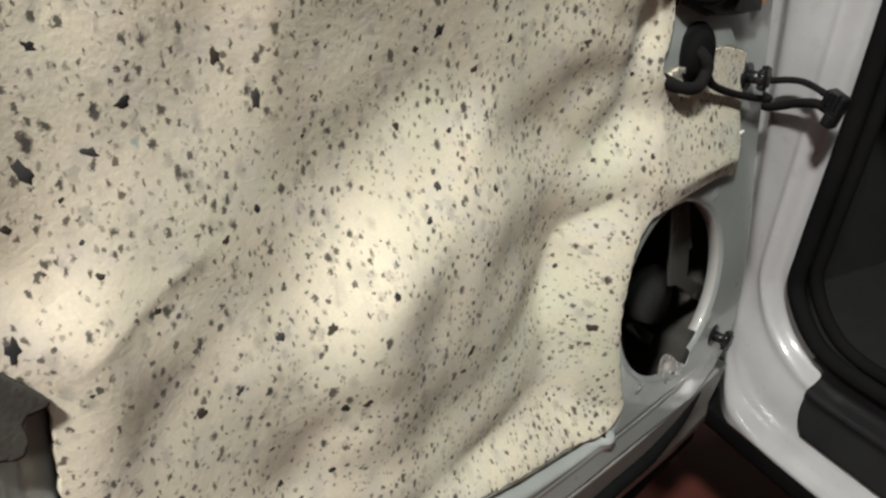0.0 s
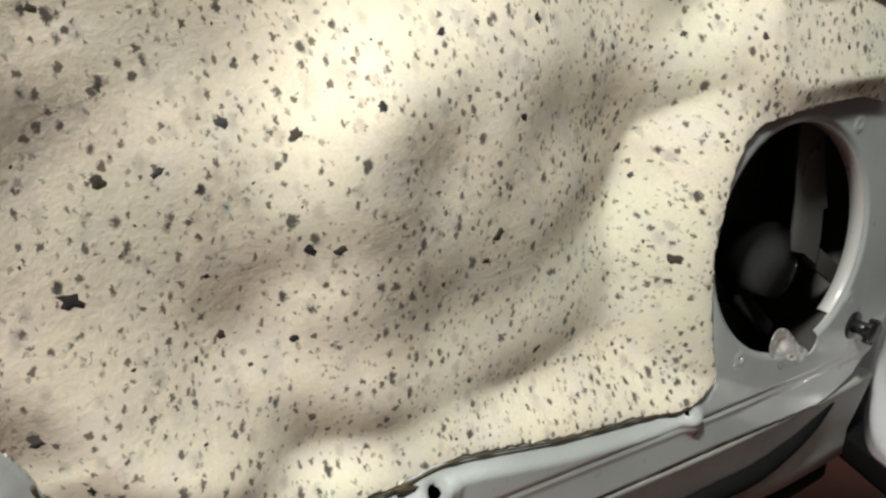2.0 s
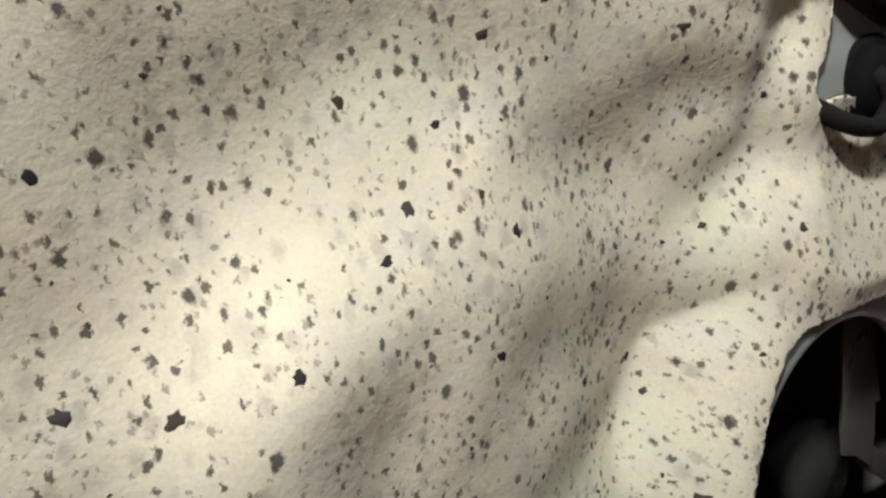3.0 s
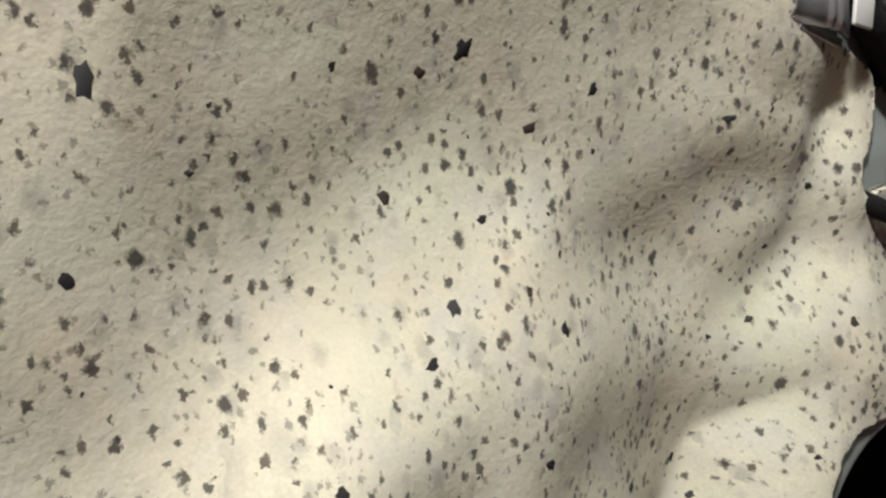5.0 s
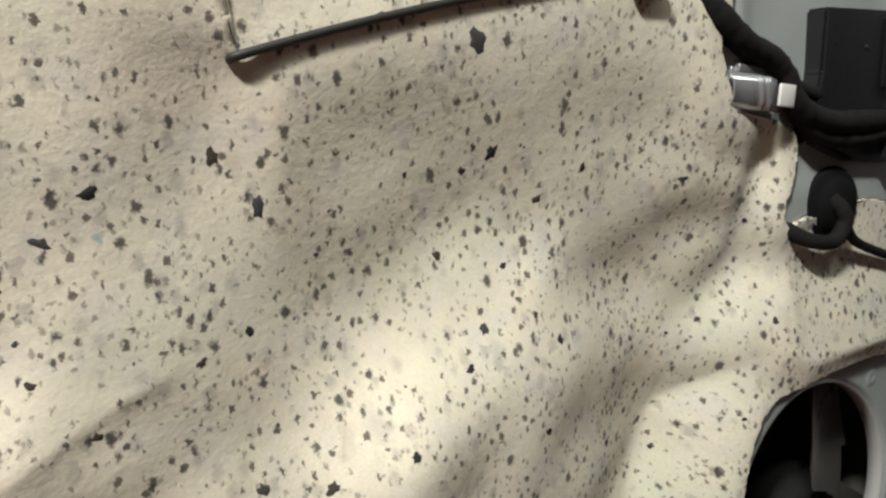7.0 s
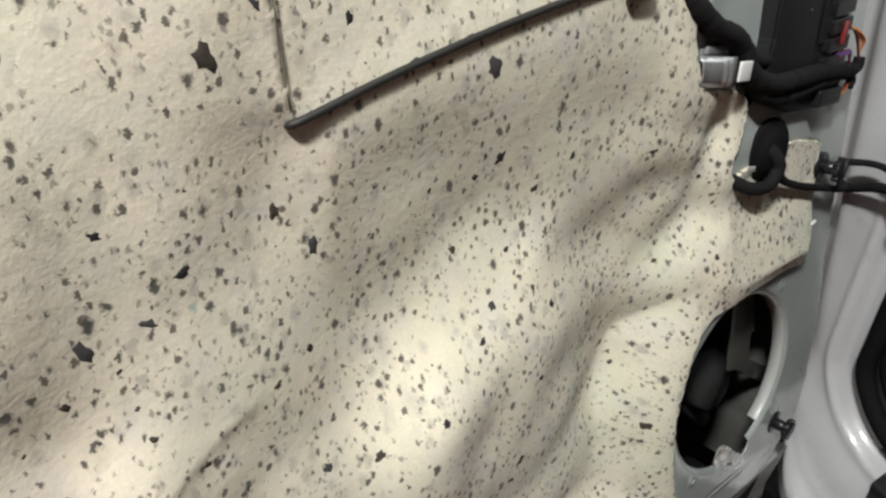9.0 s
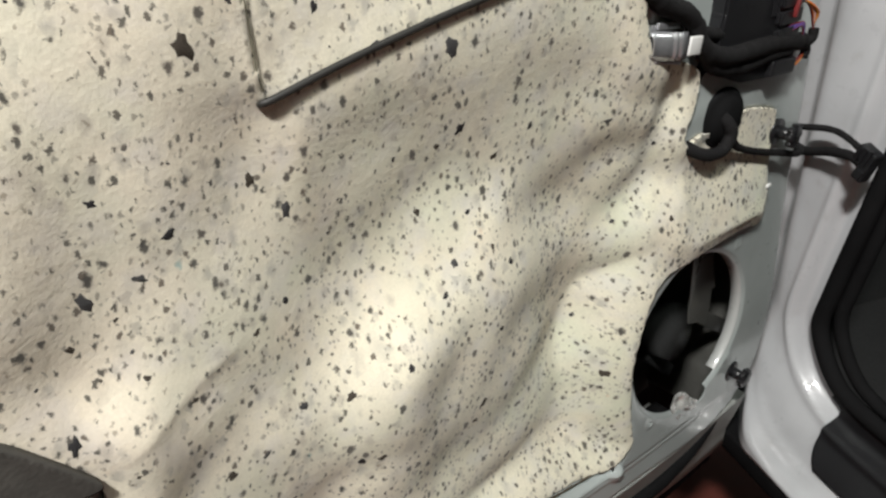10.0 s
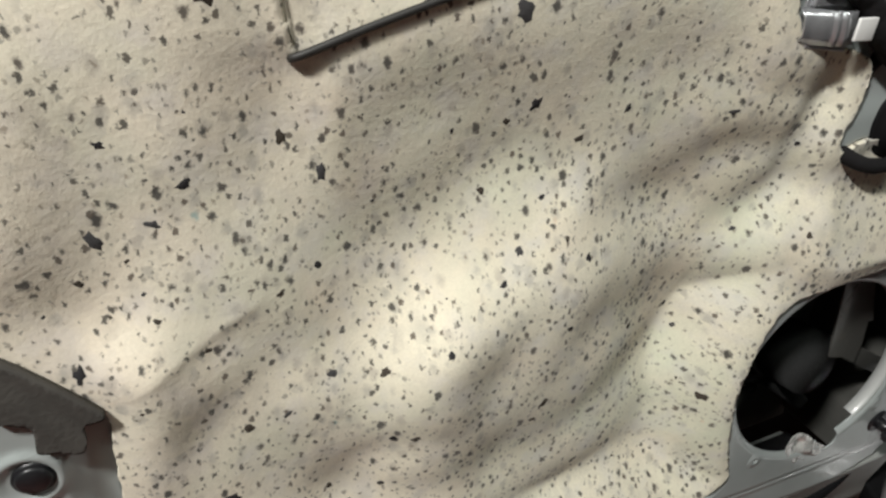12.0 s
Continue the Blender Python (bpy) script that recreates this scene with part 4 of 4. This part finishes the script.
def glue():
    line = [p for p in FELT_POLY if p[1] < 0.60 and 0.22 < p[0] < 0.635]
    tube("adhesive_bead", [(x, 0.0072 + float(base_y(x, z)), z - 0.0004) for x, z in line[::2]], 0.0009, GLUE, door, "brown butyl bead along the felt edge", per=3, seg=6, ribs=0.35)
    for cx, cz, sx, sz in ((0.2385, 0.5660, 0.0050, 0.0022), (0.371, 0.517, 0.006, 0.0022), (0.393, 0.5175, 0.007, 0.0022), (0.303, 0.530, 0.003, 0.0014)):
        bm = bmesh.new()
        bmesh.ops.create_icosphere(bm, subdivisions=3, radius=1.0)
        for v in bm.verts:
            k = 1 + 0.9 * noise.noise(Vector((v.co.x * 3.1 + cx * 90, v.co.y, v.co.z * 3.1)))
            v.co = Vector((cx + v.co.x * sx * k, 0.0055 + v.co.y * 0.0022, cz + v.co.z * sz * k - v.co.x * sx * 0.25))
        part("butyl_scrap", bm, GLUE, door, "torn black butyl scrap")
    for cx, cz, r in ((0.660, 0.452, 0.0045), (0.666, 0.456, 0.004), (0.682, 0.454, 0.0035), (0.665, 0.449, 0.0045), (0.659, 0.446, 0.004), (0.674, 0.453, 0.0035), (0.664, 0.4605, 0.0025)):
        bm = bmesh.new()
        bmesh.ops.create_icosphere(bm, subdivisions=2, radius=1.0)
        for v in bm.verts:
            k = 1 + 0.7 * noise.noise(v.co * 2.3 + Vector((cx * 70, 0, cz * 70)))
            v.co = Vector((cx + v.co.x * r * k, -0.0038 + v.co.y * 0.0006, cz + v.co.z * r * k))
        part("glue_residue", bm, RESIDUE, door, "yellowish dried glue residue")


GLUE = plain("butyl", (0.060, 0.045, 0.026), 0.6, vary=0.4, grain=200)
RESIDUE = plain("dried_glue", (0.17, 0.155, 0.11), 0.7, vary=0.4, grain=300)
glue()


# ---- fixings on the door ----
def trim_clip(at):
    clip = empty("trim_clip", at)
    tagged(clip, "black plastic push clip in the door metal", "trim clip", "trim clips")
    x, y, z = at
    bm = bmesh.new()
    rod_along(bm, (x, y - 0.000, z), (x, y - 0.0040, z), 0.0120, 28, 0.0126)
    part("base_disc", bm, PLASTIC, clip)
    bm = bmesh.new()
    rod_along(bm, (x, y - 0.003, z), (x, y - 0.018, z), 0.0060, 18)
    part("neck", bm, PLASTIC, clip)
    bm = bmesh.new()
    rod_along(bm, (x, y - 0.0175, z), (x, y - 0.0220, z), 0.0098, 28, 0.0090)
    part("head_disc", bm, PLASTIC, clip)
    for k in range(8):
        a = k * math.pi / 4
        bm = bmesh.new()
        box(bm, (x + 0.0092 * math.cos(a), y - 0.0190, z + 0.0092 * math.sin(a)), (0.0048, 0.0056, 0.0046), pose(0, 0, 0, 0, -math.degrees(a), 0), 0.0010)
        part("lobe", bm, PLASTIC, clip)
    return clip


c1 = trim_clip((0.8275, -0.0035, 0.4985))
copy_thing(c1, Matrix.Translation((0.8270, 0.0035, 0.7835)))


def white_clip():
    bm = bmesh.new()
    box(bm, (0.8140, -0.005, 0.7325), (0.008, 0.006, 0.005), pose(0, 0, 0, 0, 20, 0), 0.0012)
    rod_along(bm, (0.8095, -0.006, 0.732), (0.8185, -0.008, 0.7345), 0.0018, 10)
    tagged(part("nylon_pin", bm, WHITE, None), "small white nylon pin beside the felt edge", "nylon pin")


white_clip()


def metal_bracket():
    top = empty("metal_bracket", (0.63, 0.004, 0.886))
    tagged(top, "bright zinc spring bracket beside the felt edge", "bracket")
    tilt = pose(0, 0, 0, 0, 6, 0)
    bm = bmesh.new()
    box(bm, (0.635, 0.0060, 0.8980), (0.040, 0.0014, 0.026), tilt, 0.0005)
    part("base", bm, STEEL, top)
    # the sheet is pressed into a wave with two sharp ribs
    verts, faces, n = [], [], 48
    for i in range(n + 1):
        q = i / n
        wave = 0.0030 * smooth(q / 0.45) * (1 - smooth((q - 0.75) / 0.25)) + 0.0022 * (math.exp(-((q - 0.52) / 0.035) ** 2) + math.exp(-((q - 0.68) / 0.035) ** 2))
        for k in range(5):
            w = k / 4
            z = 0.8920 + 0.0200 * w
            verts.append((0.612 + 0.041 * q + 0.10 * (0.902 - z), 0.0000 - wave + 0.0040 * (2 * w - 1) ** 4 * (1 - q), z - 0.002 - 0.006 * q))
    for i in range(n):
        for k in range(4):
            faces.append((5 * i + k, 5 * i + 5 + k, 5 * i + 6 + k, 5 * i + 1 + k))
    thick(part("spring", mesh_of("spring", verts, faces), STEEL, top), 0.0008)
    bm = bmesh.new()
    box(bm, (0.633, 0.0040, 0.9105), (0.026, 0.0030, 0.0050), tilt, 0.0008)
    part("upper_lip", bm, STEEL, top)
    bm = bmesh.new()
    box(bm, (0.636, 0.0030, 0.8852), (0.034, 0.0025, 0.0045), pose(0, 0, 0, 0, 12, 0), 0.0008)
    part("foot", bm, STEEL, top)
    # white colour stands in for the reflection on the metal tab
    bm = bmesh.new()
    box(bm, (0.6545, -0.0060, 0.8945), (0.0150, 0.0020, 0.0135), tilt, 0.0008)
    part("tab", bm, WHITE, top, "pale bracket tab, metal sheen in its white colour")


metal_bracket()


def control_module():
    top = empty("control_module", (0.73, 0.0, 0.85))
    tagged(top, "black plastic window control module on the door metal", "control module")

    def prism(poly, y0, y1, bevel):
        bm = bmesh.new()
        a = [bm.verts.new((x, y0, z)) for x, z in poly]
        f = bm.faces.new(a)
        r = bmesh.ops.extrude_face_region(bm, geom=[f])
        for v in r["geom"]:
            if isinstance(v, bmesh.types.BMVert):
                v.co.y = y1
        bmesh.ops.bevel(bm, geom=bm.edges[:], offset=bevel, segments=2, affect="EDGES")
        return bm
    part("housing", prism([(0.698, 0.948), (0.697, 0.908), (0.692, 0.884), (0.701, 0.862), (0.740, 0.848), (0.780, 0.844), (0.814, 0.842), (0.822, 0.850), (0.822, 0.872), (0.814, 0.905), (0.808, 0.948)], 0.016, -0.002, 0.002), PLASTIC, top, smooth=False)
    for k in range(6):
        bm = bmesh.new()
        box(bm, (0.795, -0.0035, 0.866 + 0.014 * k), (0.034, 0.006, 0.0110), bevel=0.0012)
        part("socket", bm, PLASTIC, top, smooth=False)
        bm = bmesh.new()
        box(bm, (0.777, -0.0030, 0.866 + 0.014 * k), (0.0030, 0.004, 0.0080), bevel=0.0006)
        part("latch", bm, PLASTIC, top, smooth=False)
    for k in range(3):
        bm = bmesh.new()
        box(bm, (0.768 + 0.0045 * k, -0.0026, 0.920), (0.0014, 0.002, 0.046), bevel=0.0004)
        part("rib", bm, PLASTIC, top, smooth=False)
    bm = bmesh.new()
    box(bm, (0.798, -0.0072, 0.9020), (0.0040, 0.004, 0.018), pose(0, 0, 0, 0, 10, 0), 0.001)
    part("red_latch", bm, wire_paint("dull"), top, "dark red connector latch")
    bm = bmesh.new()
    box(bm, (0.795, -0.0045, 0.8520), (0.040, 0.008, 0.014), pose(0, 0, 0, 0, 4, 0), 0.002)
    part("plug_body", bm, PLASTIC, top, smooth=False)
    for cx, cz in ((0.722, 0.860), (0.745, 0.9235), (0.733, 0.858)):
        bm = bmesh.new()
        rod_along(bm, (cx, -0.0015, cz), (cx, -0.0028, cz), 0.0016, 14)
        part("rivet", bm, PLASTIC, top)


WIRE = {"dull": (0.16, 0.02, 0.02), "red": (0.45, 0.03, 0.02), "yellow": (0.75, 0.42, 0.04), "white": (0.75, 0.74, 0.70), "violet": (0.10, 0.08, 0.30), "orange": (0.65, 0.16, 0.03)}
wire_made = {}


def wire_paint(hue):
    if hue not in wire_made:
        wire_made[hue] = plain("wire_" + hue, WIRE[hue], 0.4, vary=0.1)
    return wire_made[hue]


control_module()


def harness():
    top = empty("wiring_harness", (0.66, 0.0, 0.88))
    tagged(top, "black cloth-taped wiring harness with thin coloured wires", "wiring harness")

    def sunk(points):
        return [(x + 0.007, y + 0.008, z - 0.003) for x, y, z in points]

    main = tube("main_loom", sunk([(0.578, 0.006, 0.966), (0.590, 0.000, 0.950), (0.602, -0.004, 0.939), (0.618, -0.005, 0.9285), (0.641, -0.006, 0.920), (0.655, -0.007, 0.909), (0.661, -0.008, 0.897), (0.676, -0.010, 0.886), (0.700, -0.011, 0.8795), (0.732, -0.011, 0.878), (0.769, -0.011, 0.877), (0.802, -0.011, 0.873), (0.822, -0.011, 0.8705)]), 0.0076, TAPE, top, per=10, seg=14, ribs=0.05)
    tube("branch_loom", sunk([(0.690, -0.004, 0.880), (0.686, 0.000, 0.874), (0.680, 0.004, 0.863), (0.676, 0.008, 0.856)]), 0.0058, TAPE, top, ribs=0.05)
    tube("upper_loom", sunk([(0.650, -0.006, 0.912), (0.668, -0.006, 0.902), (0.690, -0.005, 0.897), (0.712, -0.004, 0.896)]), 0.0055, TAPE, top, ribs=0.05)
    tube("lower_loom", sunk([(0.668, -0.007, 0.890), (0.690, -0.008, 0.872), (0.728, -0.009, 0.866), (0.768, -0.010, 0.868), (0.800, -0.010, 0.866)]), 0.0062, TAPE, top, ribs=0.06)
    tube("tail_loom", sunk([(0.800, -0.012, 0.871), (0.822, -0.013, 0.869), (0.833, -0.014, 0.872), (0.834, -0.014, 0.880)]), 0.0046, TAPE, top, ribs=0.05)
    tube("side_loom", sunk([(0.818, -0.012, 0.868), (0.829, -0.013, 0.863), (0.826, -0.013, 0.856)]), 0.0042, TAPE, top, ribs=0.05)
    # thin wires bow out of the sockets into the taped ends
    for k, hue in enumerate(["dull", "orange", "white", "red", "yellow", "orange"]):
        d = 0.0019 * k
        pts = [(0.797 + 0.6 * d, -0.012, 0.9115 - 0.2 * d), (0.812 + 0.5 * d, -0.014 - 0.3 * d, 0.904 - 0.2 * d), (0.822 + 0.75 * d, -0.014 - 0.3 * d, 0.895 - 0.1 * d), (0.829 + 0.15 * d, -0.014, 0.885), (0.833, -0.014, 0.878)]
        tube("wire", sunk(pts), 0.00105, wire_paint(hue), main, hue + " thin wire", seg=6)
    for k in range(7):
        d = 0.0017 * k
        pts = [(0.780 + 0.7 * d, -0.012, 0.880 + 0.9 * d), (0.795 + 0.5 * d, -0.014, 0.8855 + 0.4 * d), (0.808 + 0.3 * d, -0.015, 0.886 + 0.2 * d), (0.815, -0.014, 0.876)]
        tube("wire", sunk(pts), 0.00095, wire_paint("violet" if k % 3 else "dull"), main, "thin violet wire", seg=6)
    for k, hue in enumerate(["dull", "red", "yellow", "orange"]):
        d = 0.0018 * k
        pts = [(0.788, -0.012, 0.8600 - d), (0.802, -0.014, 0.8575 - d), (0.814 + 0.4 * d, -0.014, 0.857 - 0.6 * d), (0.825, -0.013, 0.8605)]
        tube("wire", sunk(pts), 0.00105, wire_paint(hue), main, hue + " thin wire", seg=6)


harness()


def grommet_and_cable():
    verts, faces, n = [], [], 40
    prof = [(1.0, 0.000), (1.02, -0.004), (0.92, -0.007), (0.80, -0.0065), (0.72, -0.010), (0.45, -0.013), (0.0, -0.0135)]
    for a in range(n):
        q = 2 * math.pi * a / n
        ex, ez = 0.0315 * math.cos(q), 0.0265 * math.sin(q)
        c, s = math.cos(radians(-12)), math.sin(radians(-12))
        for k, y in prof:
            verts.append((0.731 + (ex * c - ez * s) * k, y + 0.0095, 0.8180 + (ex * s + ez * c) * k))
    m = len(prof)
    for a in range(n):
        for k in range(m - 1):
            faces.append((a * m + k, a * m + k + 1, ((a + 1) % n) * m + k + 1, ((a + 1) % n) * m + k))
    g = part("cable_grommet", mesh_of("cable_grommet", verts, faces), RUBBER, None)
    tagged(g, "oval black rubber grommet in the door metal", "grommet")
    cable = empty("door_cable", (0.70, 0.0, 0.80))
    tagged(cable, "thin black taped cable looping from door to car body", "cable")
    tube("loop", [(0.662, 0.026, 0.836), (0.667, 0.020, 0.826), (0.674, 0.014, 0.815), (0.681, 0.004, 0.806), (0.695, -0.005, 0.7985), (0.716, -0.007, 0.7965), (0.7260, -0.008, 0.8075), (0.724, -0.006, 0.8170), (0.720, 0.000, 0.824)], 0.0054, TAPE, cable, ribs=0.04)
    B = body_point
    tube("lead", [(0.722, 0.001, 0.826), (0.727, -0.005, 0.816), (0.732, -0.006, 0.805), (0.743, -0.006, 0.793), (0.775, -0.006, 0.780), (0.822, -0.008, 0.766), (0.862, -0.010, 0.757), B(0.0, 0.020, 0.752), B(0.025, 0.032, 0.760), B(0.045, 0.040, 0.762), B(0.066, 0.040, 0.759), B(0.084, 0.040, 0.753)], 0.0034, TAPE, cable, ribs=0.05)
    tube("hinge_lead", [(0.880, 0.055, 0.712), B(-0.02, 0.050, 0.720), B(0.012, 0.044, 0.727), B(0.046, 0.042, 0.739), B(0.070, 0.040, 0.744), B(0.084, 0.040, 0.741)], 0.0050, TAPE, cable, ribs=0.05)
    bm = bmesh.new()
    rot = Matrix(((U.x, V.x, 0, 0), (U.y, V.y, 0, 0), (0, 0, 1, 0), (0, 0, 0, 1))) @ pose(0, 0, 0, 0, 20, 0)
    box(bm, B(0.091, 0.040, 0.752), (0.022, 0.013, 0.015), rot, 0.002)
    for k in range(3):
        box(bm, B(0.085 + 0.006 * k, 0.033, 0.752), (0.0020, 0.003, 0.017), rot, 0.0006)
    part("plug", bm, PLASTIC, cable, "black plastic plug", smooth=False)
    bm = bmesh.new()
    box(bm, B(0.090, 0.040, 0.735), (0.013, 0.012, 0.020), rot, 0.002)
    box(bm, B(0.091, 0.033, 0.733), (0.0070, 0.004, 0.010), rot, 0.001)
    part("plug", bm, PLASTIC, cable, "black plastic plug", smooth=False)


grommet_and_cable()


def pull_rod():
    top = empty("lock_rod", (0.40, 0.0, 0.93))
    tagged(top, "dark grey sheathed lock rod leaving the torn felt slit", "lock rod")
    xs = np.linspace(0.332, 0.60, 9)
    zs, ys = rod_z(xs), rod_y(xs)
    tube("rod", [(0.3300, float(ys[0]) + 0.008, 0.9192)] + [(float(x), float(y), float(z)) for x, y, z in zip(xs, ys, zs)], 0.0020, ROD_MAT, top, per=10, seg=12)
    bm = bmesh.new()
    box(bm, (0.548, 0.0060, 0.9545), (0.024, 0.006, 0.009), pose(0, 0, 0, 0, 8, 0), 0.003)
    part("end_fitting", bm, GLUE, top, "brown plastic end fitting")


pull_rod()
tube("slit_edge", [(float(slit_x(np.float64(z))) + 0.0004, float(felt_y(np.array([float(slit_x(np.float64(z))) - 0.001]), np.array([z]))[0]) + 0.0012, z) for z in (0.918, 0.925, 0.934, 0.946, 0.96, 0.98, 1.0, 1.02)], 0.00045, RESIDUE, felt, "brown torn edge of the slit", seg=6)

# ---- larger flecks pressed into the felt ----
LANDMARKS = [
    (0.449, 0.781, 3.8), (0.336, 0.859, 5.2), (0.610, 0.605, 6.0), (0.356, 0.723, 4.4), (0.444, 0.927, 6.6), (0.394, 0.733, 3.0),
    (0.429, 0.822, 3.6), (0.229, 0.855, 5.8), (0.667, 0.747, 3.4), (0.590, 0.848, 3.4), (0.296, 0.953, 6.4), (0.319, 0.881, 4.4),
    (0.549, 0.680, 3.4), (0.496, 0.767, 3.4), (0.518, 0.860, 3.2), (0.489, 0.845, 3.6), (0.436, 0.763, 3.2), (0.468, 0.651, 4.6),
    (0.253, 0.672, 5.0), (0.505, 0.562, 3.8), (0.229, 0.615, 3.6), (0.311, 0.632, 3.8), (0.621, 0.751, 2.8), (0.649, 0.816, 2.6),
    (0.458, 0.873, 4.4), (0.271, 0.872, 3.8), (0.254, 0.856, 3.4), (0.205, 0.793, 4.2), (0.325, 0.732, 3.8), (0.272, 0.716, 4.2),
    (0.590, 0.680, 3.8), (0.356, 0.668, 4.0), (0.369, 0.666, 3.8),
]


def fleck_shapes(count):
    out = []
    for k in range(count):
        rng = random.Random(100 + k)
        n, stretch = 11, rng.uniform(1.0, 1.9)
        ring = [(math.cos(2 * math.pi * i / n) * stretch ** 0.5, math.sin(2 * math.pi * i / n) / stretch ** 0.5) for i in range(n)]
        ring = [(x * q, z * q) for (x, z), q in zip(ring, [rng.uniform(0.55, 1.2) for _ in ring])]
        verts = [(0, -0.030, 0)] + [(x * 0.8, -0.022, z * 0.8) for x, z in ring] + [(x, 0.06, z) for x, z in ring]
        faces = [(0, 1 + i, 1 + (i + 1) % n) for i in range(n)] + [(1 + i, 1 + n + i, 1 + n + (i + 1) % n, 1 + (i + 1) % n) for i in range(n)]
        me = mesh_of("fleck", verts, faces)
        me.materials.append(FLECK_MATS[k % 3])
        out.append(me)
    return out


def flecks():
    shapes, rng = fleck_shapes(15), random.Random(7)
    spots = [(x, z, r) for x, z, r in LANDMARKS]
    while len(spots) < 290:
        x, z = rng.uniform(0.05, 0.80), rng.uniform(0.51, 1.03)
        r = 0.9 + 2.3 * rng.random() ** 2.8
        if all((x - a) ** 2 + (z - b) ** 2 > 0.00022 for a, b, _ in spots):
            spots.append((x, z, r))
    xs, zs = np.array([p[0] for p in spots]), np.array([p[1] for p in spots])
    inside, e = to_poly(xs, zs, FELT_POLY) < -0.005, 0.003
    y = felt_y(xs, zs)
    gx, gz = (felt_y(xs + e, zs) - felt_y(xs - e, zs)) / (2 * e), (felt_y(xs, zs + e) - felt_y(xs, zs - e)) / (2 * e)
    for k, (x, z, r) in enumerate(spots):
        if not inside[k]:
            continue
        n = Vector((gx[k], -1, gz[k])).normalized()
        m = Vector((0, -1, 0)).rotation_difference(n).to_matrix().to_4x4() @ pose(0, 0, 0, 0, rng.uniform(0, 360), 0)
        ob = new("fleck", shapes[rng.randrange(15)])
        ob.parent = felt
        ob.matrix_basis = Matrix.Translation(Vector((x, y[k], z)) - felt.location) @ m @ Matrix.Diagonal((r * 0.001, r * 0.001, r * 0.001, 1))


flecks()
